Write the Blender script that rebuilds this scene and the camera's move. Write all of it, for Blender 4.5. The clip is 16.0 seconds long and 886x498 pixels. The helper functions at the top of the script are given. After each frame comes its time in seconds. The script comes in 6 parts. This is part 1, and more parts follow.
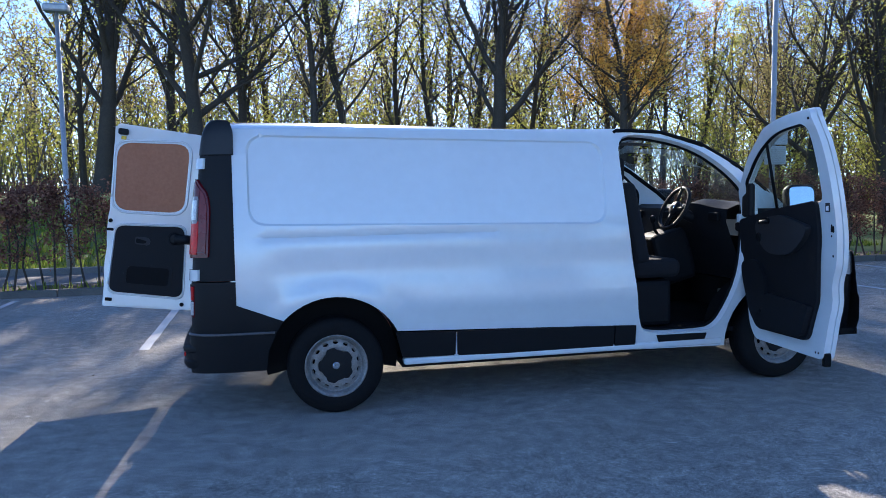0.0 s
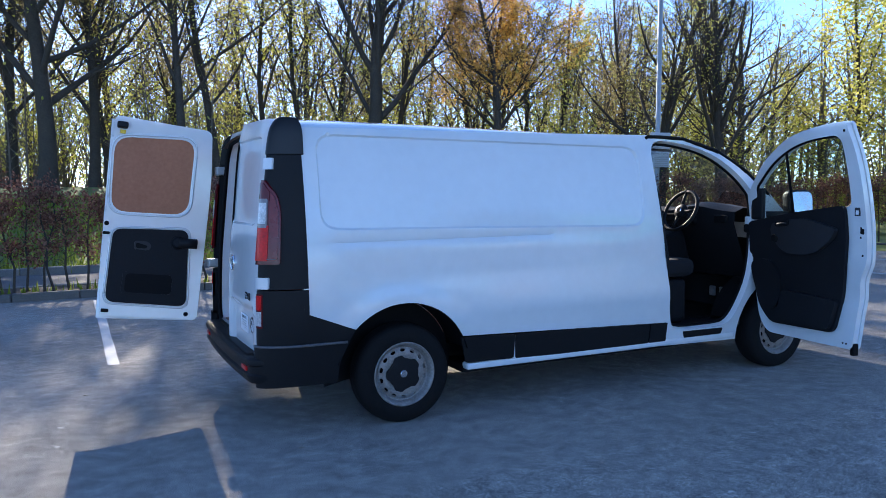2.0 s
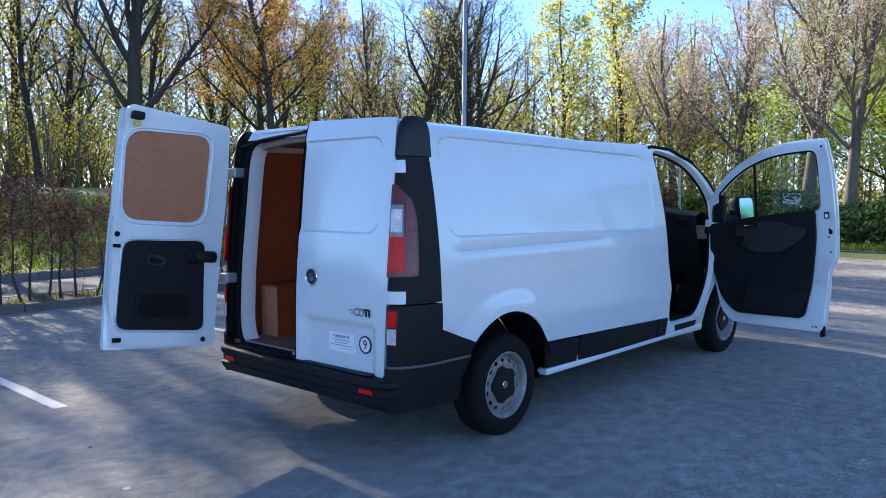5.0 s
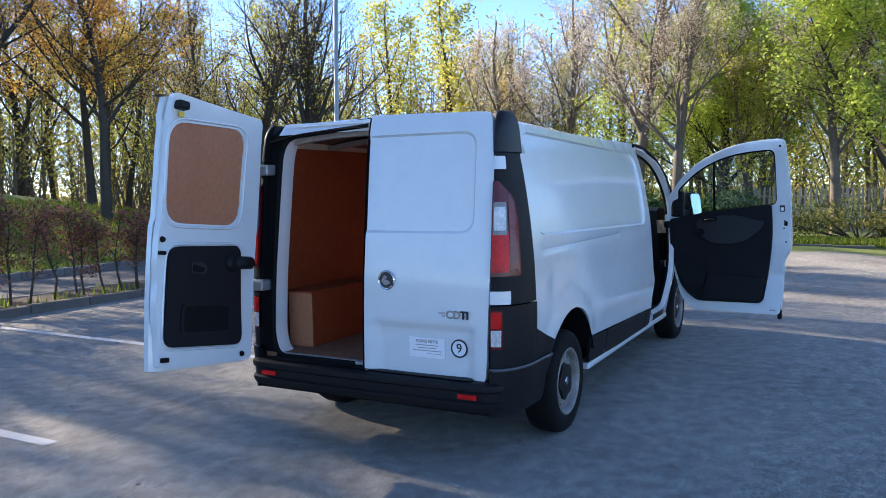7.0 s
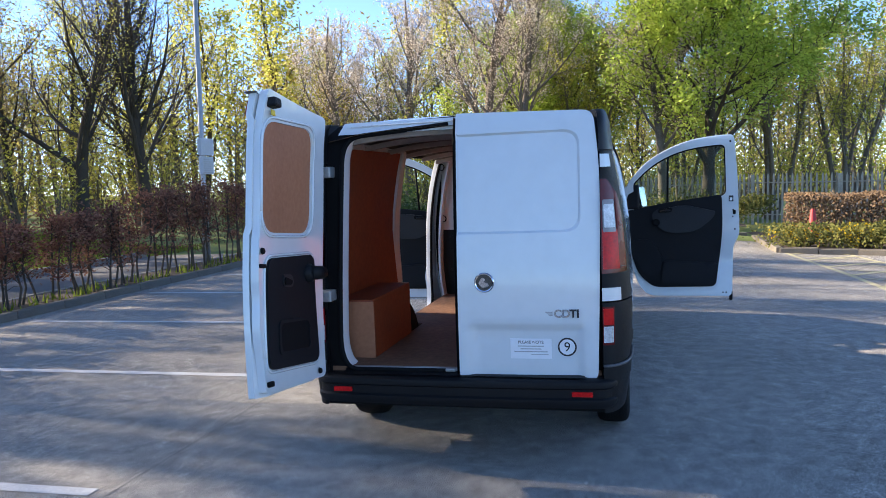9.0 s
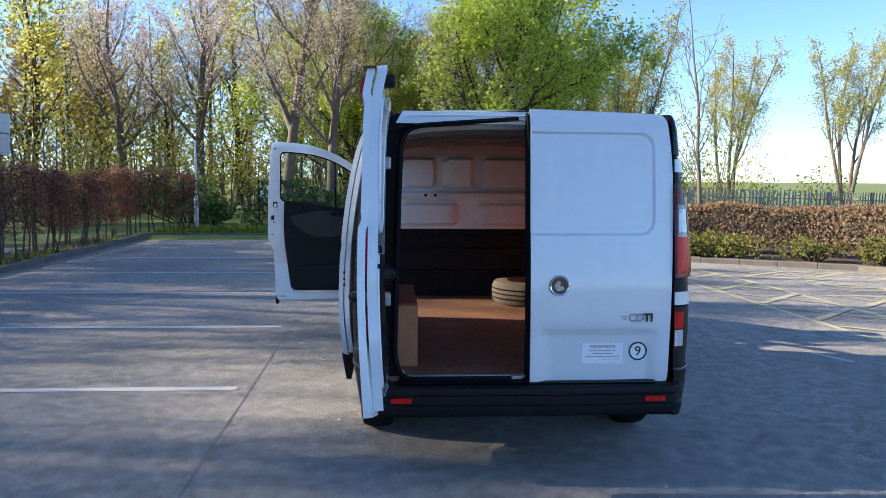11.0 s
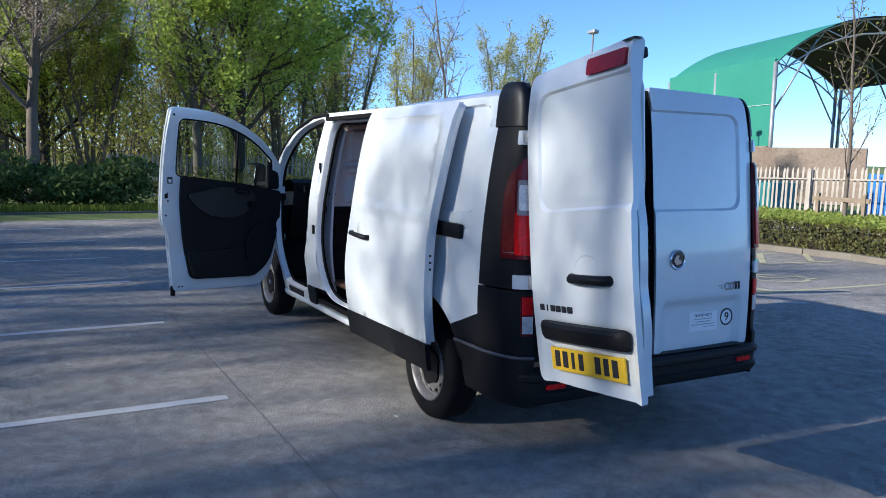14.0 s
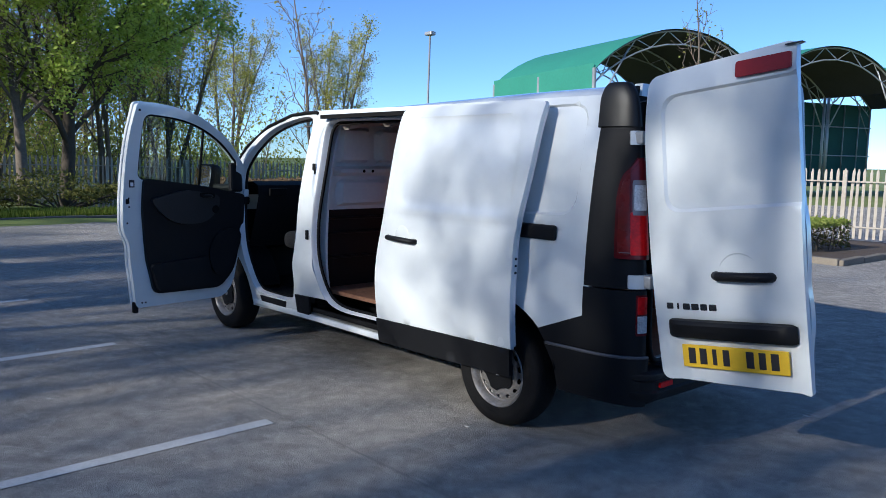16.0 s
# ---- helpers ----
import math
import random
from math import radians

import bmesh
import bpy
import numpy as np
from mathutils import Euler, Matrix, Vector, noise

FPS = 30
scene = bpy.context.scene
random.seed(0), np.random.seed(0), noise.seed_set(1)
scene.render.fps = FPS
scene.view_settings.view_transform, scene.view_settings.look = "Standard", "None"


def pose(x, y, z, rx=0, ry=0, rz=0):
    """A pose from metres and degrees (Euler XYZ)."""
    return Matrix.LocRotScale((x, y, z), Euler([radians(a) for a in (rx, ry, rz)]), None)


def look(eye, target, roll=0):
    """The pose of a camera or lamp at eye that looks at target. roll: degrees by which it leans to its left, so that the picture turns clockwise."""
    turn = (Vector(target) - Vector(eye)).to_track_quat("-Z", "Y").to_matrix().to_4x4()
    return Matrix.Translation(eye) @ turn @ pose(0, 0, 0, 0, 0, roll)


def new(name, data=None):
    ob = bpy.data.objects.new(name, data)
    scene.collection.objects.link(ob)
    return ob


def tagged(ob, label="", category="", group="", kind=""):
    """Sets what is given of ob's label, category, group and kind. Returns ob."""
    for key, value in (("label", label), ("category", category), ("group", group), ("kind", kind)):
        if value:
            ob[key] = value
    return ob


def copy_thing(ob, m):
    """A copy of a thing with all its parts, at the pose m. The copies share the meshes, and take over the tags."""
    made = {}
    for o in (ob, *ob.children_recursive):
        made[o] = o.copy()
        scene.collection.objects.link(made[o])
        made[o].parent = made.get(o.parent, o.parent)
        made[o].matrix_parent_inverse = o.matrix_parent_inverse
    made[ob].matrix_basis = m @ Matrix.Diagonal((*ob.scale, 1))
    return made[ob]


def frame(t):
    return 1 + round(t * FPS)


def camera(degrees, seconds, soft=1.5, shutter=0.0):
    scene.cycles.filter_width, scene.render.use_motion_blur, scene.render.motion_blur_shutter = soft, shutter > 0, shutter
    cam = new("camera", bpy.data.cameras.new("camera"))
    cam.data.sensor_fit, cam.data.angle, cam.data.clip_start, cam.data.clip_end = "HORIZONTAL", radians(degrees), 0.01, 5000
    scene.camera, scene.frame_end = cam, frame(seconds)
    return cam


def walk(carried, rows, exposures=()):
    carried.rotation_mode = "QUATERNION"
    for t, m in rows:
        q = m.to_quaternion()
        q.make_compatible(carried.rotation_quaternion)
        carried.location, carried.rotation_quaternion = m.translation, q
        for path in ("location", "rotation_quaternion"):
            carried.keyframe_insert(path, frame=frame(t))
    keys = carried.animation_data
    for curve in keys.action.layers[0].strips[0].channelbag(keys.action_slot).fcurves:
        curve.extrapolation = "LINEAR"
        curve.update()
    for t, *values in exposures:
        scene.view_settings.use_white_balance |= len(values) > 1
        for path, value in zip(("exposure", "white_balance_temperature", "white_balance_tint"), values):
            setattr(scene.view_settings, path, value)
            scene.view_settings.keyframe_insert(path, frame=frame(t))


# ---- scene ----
cam = camera(59.4, 16.0, soft=0.7)
PATH = [
    (0, (-0.466, -6.3, 1.489), (-0.016, -4.356, 1.356), -1.1),
    (0.5, (-0.884, -6.253, 1.506), (-0.336, -4.335, 1.359), -1.1),
    (1, (-1.211, -6.108, 1.535), (-0.552, -4.227, 1.364), -0.9),
    (1.5, (-1.559, -5.896, 1.558), (-0.807, -4.05, 1.401), -0.8),
    (2, (-1.977, -5.698, 1.557), (-1.117, -3.899, 1.409), -0.7),
    (2.5, (-2.292, -5.448, 1.553), (-1.336, -3.697, 1.41), -0.9),
    (3, (-2.684, -5.206, 1.561), (-1.591, -3.537, 1.419), -0.5),
    (3.5, (-3.027, -4.951, 1.551), (-1.822, -3.361, 1.408), -0.3),
    (4, (-3.351, -4.667, 1.567), (-2.047, -3.157, 1.423), -0.4),
    (6.5, (-4.655, -2.956, 1.599), (-2.966, -1.896, 1.452), -0.6),
    (7, (-4.8, -2.602, 1.595), (-3.043, -1.659, 1.444), -0.9),
    (7.5, (-4.917, -2.229, 1.613), (-3.111, -1.386, 1.45), -1.2),
    (8, (-5.082, -1.826, 1.626), (-3.228, -1.099, 1.448), -1.5),
    (8.5, (-5.179, -1.427, 1.639), (-3.283, -0.814, 1.459), -2.0),
    (9, (-5.301, -1.004, 1.655), (-3.366, -0.525, 1.484), -2.3),
    (9.5, (-5.286, -0.592, 1.646), (-3.324, -0.241, 1.478), -1.7),
    (12, (-4.983, 1.711, 1.667), (-3.051, 1.235, 1.469), 1.3),
    (12.5, (-4.831, 2.128, 1.666), (-2.939, 1.513, 1.456), 1.3),
    (13, (-4.614, 2.446, 1.643), (-2.763, 1.722, 1.42), 0.8),
    (13.5, (-4.411, 2.801, 1.645), (-2.611, 1.961, 1.414), 0.7),
    (14, (-4.204, 3.152, 1.638), (-2.463, 2.197, 1.401), 1.2),
    (14.5, (-3.973, 3.448, 1.639), (-2.288, 2.396, 1.409), 1.2),
    (15, (-3.729, 3.778, 1.636), (-2.12, 2.613, 1.408), 1.2),
    (15.5, (-3.438, 4.014, 1.61), (-1.898, 2.758, 1.383), 0.9),
    (16, (-3.163, 4.325, 1.61), (-1.703, 2.977, 1.382), 1.1),
]
walk(cam, [(t, look(eye, target, roll)) for t, eye, target, roll in PATH],
     [(0.0, 1.53, 5900, 13), (4.0, 1.63, 5950, 13), (7.0, 1.70, 6500, 12), (9.5, 1.74, 6650, 12), (12.5, 1.12, 5780, 10), (14.0, 0.82, 5500, 9), (15.0, 0.63, 5450, 9), (16.0, 0.54, 5450, 9)])

# ---- light ----
SUN_AZ, SUN_EL = 83.0, 23.0            # degrees: from +x towards +y, and up
world = bpy.data.worlds.new("sky")
scene.world = world
world.use_nodes = True
wn = world.node_tree.nodes
sky = wn.new("ShaderNodeTexSky")
sky.sky_type = 'NISHITA'
sky.sun_disc = False
sky.sun_elevation = radians(SUN_EL)
sky.sun_rotation = radians(90.0 - SUN_AZ)
sky.air_density, sky.dust_density, sky.ozone_density = 0.65, 0.12, 4.0
sky.altitude = 600.0
wn["Background"].inputs["Strength"].default_value = 0.125
world.node_tree.links.new(sky.outputs[0], wn["Background"].inputs["Color"])

sun_data = bpy.data.lights.new("sun", 'SUN')
sun_data.energy, sun_data.angle, sun_data.color = 4.4, radians(0.6), (1.0, 0.87, 0.69)
sun = new("sun", sun_data)
_a, _e = radians(SUN_AZ), radians(SUN_EL)
_to = Vector((math.cos(_a) * math.cos(_e), math.sin(_a) * math.cos(_e), math.sin(_e)))
sun.matrix_world = look(_to * 60, (0, 0, 0))

# ---- materials ----
def mat(name, color, rough=0.6, vary=0.15, scale=4.0, fine=40.0, bump=0.0, bump_scale=60.0, metal=0.0, coat=0.0, second=None, spec=0.5, mixed=0.5):
    """A surface with two scales of variation (stains and grain) and fine relief."""
    m = bpy.data.materials.new(name)
    m.use_nodes = True
    nt = m.node_tree
    n, l = nt.nodes, nt.links
    b = n["Principled BSDF"]
    b.inputs["Roughness"].default_value = rough
    b.inputs["Metallic"].default_value = metal
    b.inputs["Coat Weight"].default_value = coat
    b.inputs["Coat Roughness"].default_value = 0.08
    b.inputs["Specular IOR Level"].default_value = spec
    tc = n.new("ShaderNodeTexCoord")
    big = n.new("ShaderNodeTexNoise")
    big.inputs["Scale"].default_value, big.inputs["Detail"].default_value = scale, 5.0
    small = n.new("ShaderNodeTexNoise")
    small.inputs["Scale"].default_value, small.inputs["Detail"].default_value = fine, 4.0
    l.new(tc.outputs["Object"], big.inputs["Vector"])
    l.new(tc.outputs["Object"], small.inputs["Vector"])
    mixn = n.new("ShaderNodeMath")
    mixn.operation = 'MULTIPLY_ADD'
    l.new(big.outputs["Fac"], mixn.inputs[0])
    mixn.inputs[1].default_value = 1.0 - mixed
    half = n.new("ShaderNodeMath")
    half.operation = 'MULTIPLY'
    l.new(small.outputs["Fac"], half.inputs[0])
    half.inputs[1].default_value = mixed
    l.new(half.outputs[0], mixn.inputs[2])
    ramp = n.new("ShaderNodeValToRGB")
    ramp.color_ramp.elements[0].position, ramp.color_ramp.elements[1].position = 0.3, 0.7
    lo = second or tuple(c * (1 - vary) for c in color)
    hi = color if second else tuple(min(1.0, c * (1 + vary)) for c in color)
    ramp.color_ramp.elements[0].color = (*lo, 1)
    ramp.color_ramp.elements[1].color = (*hi, 1)
    l.new(mixn.outputs[0], ramp.inputs["Fac"])
    l.new(ramp.outputs["Color"], b.inputs["Base Color"])
    rr = n.new("ShaderNodeMapRange")
    rr.inputs["To Min"].default_value = max(0.02, rough - 0.08)
    rr.inputs["To Max"].default_value = min(1.0, rough + 0.08)
    l.new(big.outputs["Fac"], rr.inputs["Value"])
    l.new(rr.outputs[0], b.inputs["Roughness"])
    if bump:
        bn = n.new("ShaderNodeTexNoise")
        bn.inputs["Scale"].default_value, bn.inputs["Detail"].default_value = bump_scale, 6.0
        l.new(tc.outputs["Object"], bn.inputs["Vector"])
        bp = n.new("ShaderNodeBump")
        bp.inputs["Strength"].default_value, bp.inputs["Distance"].default_value = bump, 0.01
        l.new(bn.outputs["Fac"], bp.inputs["Height"])
        l.new(bp.outputs["Normal"], b.inputs["Normal"])
    return m


def leaf_mat(name, a, b, through_light=0.5):
    """Leaves that differ from clump to clump and let some light through."""
    m = bpy.data.materials.new(name)
    m.use_nodes = True
    nt = m.node_tree
    n, l = nt.nodes, nt.links
    n.remove(n["Principled BSDF"])
    geo = n.new("ShaderNodeNewGeometry")
    ramp = n.new("ShaderNodeValToRGB")
    ramp.color_ramp.elements[0].color, ramp.color_ramp.elements[1].color = (*a, 1), (*b, 1)
    l.new(geo.outputs["Random Per Island"], ramp.inputs["Fac"])
    d, t, x = n.new("ShaderNodeBsdfDiffuse"), n.new("ShaderNodeBsdfTranslucent"), n.new("ShaderNodeMixShader")
    x.inputs["Fac"].default_value = through_light
    l.new(ramp.outputs["Color"], d.inputs["Color"])
    l.new(ramp.outputs["Color"], t.inputs["Color"])
    l.new(d.outputs[0], x.inputs[1])
    l.new(t.outputs[0], x.inputs[2])
    l.new(x.outputs[0], n["Material Output"].inputs["Surface"])
    return m


def glass_mat(name, tint=(0.75, 0.82, 0.8), rough=0.0):
    """Thin glass: clear straight through, with a sheen."""
    m = bpy.data.materials.new(name)
    m.use_nodes = True
    nt = m.node_tree
    n, l = nt.nodes, nt.links
    n.remove(n["Principled BSDF"])
    tr, gl, x, lw, pw = n.new("ShaderNodeBsdfTransparent"), n.new("ShaderNodeBsdfGlossy"), n.new("ShaderNodeMixShader"), n.new("ShaderNodeLayerWeight"), n.new("ShaderNodeMath")
    tr.inputs["Color"].default_value = (*tint, 1)
    gl.inputs["Roughness"].default_value = rough
    lw.inputs["Blend"].default_value = 0.5
    pw.operation = 'POWER'
    pw.inputs[1].default_value = 4.0
    l.new(lw.outputs["Facing"], pw.inputs[0])
    ad = n.new("ShaderNodeMath")
    ad.operation = 'MULTIPLY_ADD'
    l.new(pw.outputs[0], ad.inputs[0])
    ad.inputs[1].default_value, ad.inputs[2].default_value = 0.8, 0.04
    l.new(ad.outputs[0], x.inputs["Fac"])
    l.new(tr.outputs[0], x.inputs[1])
    l.new(gl.outputs[0], x.inputs[2])
    l.new(x.outputs[0], n["Material Output"].inputs["Surface"])
    return m


def asphalt_mat(name, pale, dark):
    """Worn asphalt: broad patches, blotches and a speckle of pale and dark stones."""
    m = mat(name, pale, 0.95, scale=0.45, fine=7.0, second=dark, bump=0.7, bump_scale=170.0, mixed=0.4, spec=0.12)
    nt = m.node_tree
    n, l = nt.nodes, nt.links
    base = n["Principled BSDF"].inputs["Base Color"].links[0].from_socket
    tc = n["Texture Coordinate"]
    col = base
    for scale, lo, hi, share in ((220.0, 0.3, 2.0, 1.0), (110.0, 0.5, 1.6, 0.9), (40.0, 0.75, 1.28, 0.8), (9.0, 0.8, 1.2, 0.9)):
        t = n.new("ShaderNodeTexNoise")
        t.inputs["Scale"].default_value, t.inputs["Detail"].default_value = scale, 3.0
        l.new(tc.outputs["Object"], t.inputs["Vector"])
        r = n.new("ShaderNodeMapRange")
        r.inputs["From Min"].default_value, r.inputs["From Max"].default_value = 0.32, 0.68
        r.inputs["To Min"].default_value, r.inputs["To Max"].default_value = lo, hi
        l.new(t.outputs["Fac"], r.inputs["Value"])
        x = n.new("ShaderNodeMix")
        x.data_type, x.blend_type = 'RGBA', 'MULTIPLY'
        x.inputs["Factor"].default_value = share
        l.new(col, x.inputs["A"])
        l.new(r.outputs[0], x.inputs["B"])
        col = x.outputs["Result"]
    l.new(col, n["Principled BSDF"].inputs["Base Color"])
    return m


ASPHALT = asphalt_mat("asphalt", (0.335, 0.313, 0.28), (0.195, 0.182, 0.163))
SEAM = mat("tar_seam", (0.175, 0.167, 0.155), 0.8, vary=0.2, scale=6)
LANE = mat("old_asphalt", (0.19, 0.18, 0.17), 0.9, scale=0.8, fine=90.0, second=(0.11, 0.105, 0.10), bump=0.4, bump_scale=150.0)
GROUND = mat("grass_and_earth", (0.21, 0.28, 0.055), 0.95, scale=0.35, fine=30.0, second=(0.14, 0.15, 0.05), bump=0.8, bump_scale=40.0)
SOIL = mat("soil", (0.10, 0.07, 0.05), 0.95, scale=2.0, fine=60.0, second=(0.05, 0.035, 0.025), bump=0.8, bump_scale=40.0)
KERB = mat("kerb_concrete", (0.24, 0.23, 0.21), 0.9, vary=0.3, scale=3.0, fine=60.0, bump=0.4)
KERB_BED = mat("brown_kerb_concrete", (0.19, 0.165, 0.13), 0.9, vary=0.35, scale=3.0, fine=60.0, bump=0.4)
KERB_DARK = mat("dark_kerb_concrete", (0.13, 0.12, 0.105), 0.9, vary=0.35, scale=3.0, fine=60.0, bump=0.4)
WHITE_LINE = mat("white_line_paint", (0.72, 0.72, 0.70), 0.7, scale=3.0, fine=70.0, second=(0.42, 0.42, 0.41), bump=0.2)
YELLOW_LINE = mat("yellow_line_paint", (0.66, 0.60, 0.34), 0.75, scale=3.0, fine=60.0, second=(0.38, 0.35, 0.23), bump=0.2)
BARK = mat("bark", (0.085, 0.068, 0.05), 0.95, scale=3.0, fine=25.0, second=(0.045, 0.036, 0.028), bump=0.8, bump_scale=30.0)
# bark of distant stems, lightened to paint the haze into its colour
BARK_FAR = mat("hazy_grey_brown_bark", (0.20, 0.165, 0.125), 0.95, scale=2.0, fine=20.0, second=(0.10, 0.08, 0.06))
BARK_PALE = mat("pale_bark", (0.22, 0.18, 0.14), 0.9, scale=2.0, fine=18.0, second=(0.10, 0.08, 0.062), bump=0.6, bump_scale=25.0)
LEAF_SPRING = leaf_mat("spring_leaves", (0.30, 0.33, 0.05), (0.66, 0.60, 0.16), 0.6)
LEAF_GREEN = leaf_mat("maple_leaves", (0.29, 0.40, 0.06), (0.62, 0.70, 0.17), 0.62)
LEAF_ORANGE = leaf_mat("copper_leaves", (0.42, 0.22, 0.045), (0.72, 0.48, 0.12), 0.6)
LEAF_WOODS = leaf_mat("woodland_leaves", (0.24, 0.18, 0.07), (0.60, 0.54, 0.16), 0.55)
LEAF_GOLD = leaf_mat("golden_leaves", (0.42, 0.27, 0.04), (0.62, 0.48, 0.10), 0.6)
LEAF_BUD = leaf_mat("brown_buds", (0.20, 0.15, 0.06), (0.44, 0.38, 0.17), 0.5)
LEAF_PINK = leaf_mat("pale_blossom", (0.58, 0.47, 0.38), (0.80, 0.72, 0.60))
LEAF_HEDGE = leaf_mat("dry_beech_leaves", (0.13, 0.055, 0.042), (0.36, 0.19, 0.13), 0.35)
LEAF_DARK = leaf_mat("laurel_leaves", (0.05, 0.09, 0.025), (0.20, 0.27, 0.09), 0.3)
LEAF_SHRUB = leaf_mat("dull_shrub_leaves", (0.09, 0.10, 0.03), (0.26, 0.25, 0.08), 0.3)
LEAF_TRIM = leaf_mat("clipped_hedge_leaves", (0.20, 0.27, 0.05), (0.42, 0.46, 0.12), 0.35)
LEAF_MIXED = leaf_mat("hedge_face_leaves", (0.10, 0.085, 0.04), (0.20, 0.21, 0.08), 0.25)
LEAF_BROWN = leaf_mat("brown_hedge_twigs", (0.16, 0.10, 0.06), (0.34, 0.24, 0.15), 0.2)
PETAL = leaf_mat("yellow_flowers", (0.45, 0.30, 0.02), (0.68, 0.50, 0.04), 0.4)
STEEL = mat("galvanised_steel", (0.42, 0.43, 0.43), 0.5, vary=0.2, scale=3.0, metal=0.6)
PALE = mat("weathered_fence_steel", (0.50, 0.46, 0.39), 0.7, scale=1.5, fine=14.0, second=(0.31, 0.27, 0.22))

# ---- building blocks ----
def link_mesh(name, verts, faces, material, parent=None, label="", smooth=False):
    me = bpy.data.meshes.new(name)
    me.from_pydata([tuple(v) for v in verts], [], faces)
    me.update()
    if material:
        me.materials.append(material)
    if smooth:
        me.shade_smooth()
    ob = new(name, me)
    if parent:
        ob.parent = parent
    if label:
        ob["label"] = label
    return ob


def part(name, bm, material, parent=None, label="", smooth=False):
    """Links a bmesh as one mesh object under a thing or a part."""
    bmesh.ops.recalc_face_normals(bm, faces=bm.faces)
    me = bpy.data.meshes.new(name)
    bm.to_mesh(me)
    bm.free()
    if material:
        me.materials.append(material)
    if smooth:
        me.shade_smooth()
    ob = new(name, me)
    if parent:
        ob.parent = parent
    if label:
        ob["label"] = label
    return ob


def add_box(bm, centre, size, bevel=0.0, turn=None, segments=2):
    made = bmesh.ops.create_cube(bm, size=1.0, matrix=Matrix.Translation(centre) @ (turn or Matrix()) @ Matrix.Diagonal((*size, 1)))
    if bevel:
        edges = {e for v in made["verts"] for e in v.link_edges}
        bmesh.ops.bevel(bm, geom=list(edges), offset=bevel, segments=segments, affect='EDGES', profile=0.5)


def box(name, centre, size, material, parent=None, bevel=0.0, label="", turn=None, segments=2):
    bm = bmesh.new()
    add_box(bm, centre, size, bevel, turn, segments)
    return part(name, bm, material, parent, label, smooth=False)


def tube_data(points, radii, sides, verts, faces, closed_end=True):
    """Adds a tapered tube along points to verts and faces."""
    pts = [Vector(p) for p in points]
    base = len(verts)
    side = None
    for i, p in enumerate(pts):
        d = (pts[min(i + 1, len(pts) - 1)] - pts[max(i - 1, 0)]).normalized()
        if side is None:
            side = d.orthogonal().normalized()
        side = (side - d * side.dot(d))
        side = side.normalized() if side.length > 1e-6 else d.orthogonal().normalized()
        other = d.cross(side)
        for k in range(sides):
            a = 2 * math.pi * k / sides
            verts.append(p + (side * math.cos(a) + other * math.sin(a)) * radii[i])
    for i in range(len(pts) - 1):
        for k in range(sides):
            a, b = base + i * sides + k, base + i * sides + (k + 1) % sides
            faces.append((a, b, b + sides, a + sides))
    if closed_end:
        faces.append(tuple(base + k for k in reversed(range(sides))))
        faces.append(tuple(base + (len(pts) - 1) * sides + k for k in range(sides)))


def tube(name, points, radius, material, parent=None, sides=12, label="", smooth=True):
    verts, faces = [], []
    radii = radius if isinstance(radius, (list, tuple)) else [radius] * len(points)
    tube_data(points, radii, sides, verts, faces)
    return link_mesh(name, verts, faces, material, parent, label, smooth)


def thing(name, at=(0, 0, 0), label="", category="", group="", kind=""):
    ob = new(name)
    ob.empty_display_size = 0.2
    ob.location = at
    return tagged(ob, label, category, group, kind)


# ---- ground ----
def smooth01(v):
    v = min(1.0, max(0.0, v))
    return v * v * (3 - 2 * v)


def park_z(x, y):
    """The asphalt is one plane round the bays and falls away gently beyond the drive."""
    y = max(y, -20.0)
    return -0.02 * max(0.0, -2.0 - y) - 0.02 * min(14.0, max(0.0, x - 8.0)) * smooth01((-y - 2.0) / 3.0)


def ground_z(x, y):
    """Level under the car park, a grass bank beyond the lane, gentle ground elsewhere."""
    bank = 1.9 * smooth01((y - 12.0) / 11.0) * (1 - 0.75 * smooth01((x - 9.0) / 12.0))
    z = -0.05 + bank + park_z(x, y)
    if x > 16.3 and y < 12:
        z = max(z, 0.09 + park_z(x, y))
    return z


def build_ground():
    xs = [-1500, -400, -120] + list(np.arange(-60, 60.1, 1.5)) + [120, 400, 1500]
    verts, faces = [], []
    for y in xs:
        for x in xs:
            z = ground_z(x, y)
            if abs(x) < 70 and abs(y) < 70:
                if y > 11.6 or x > 17:
                    z += 0.06 * noise.noise(Vector((x * 0.4, y * 0.4, 0)))
            verts.append((x, y, z))
    n = len(xs)
    for j in range(n - 1):
        for i in range(n - 1):
            a = j * n + i
            faces.append((a, a + 1, a + n + 1, a + n))
    return tagged(link_mesh("ground", verts, faces, GROUND, smooth=True), "rough spring grass and bare earth under trees", "ground", kind="structure")


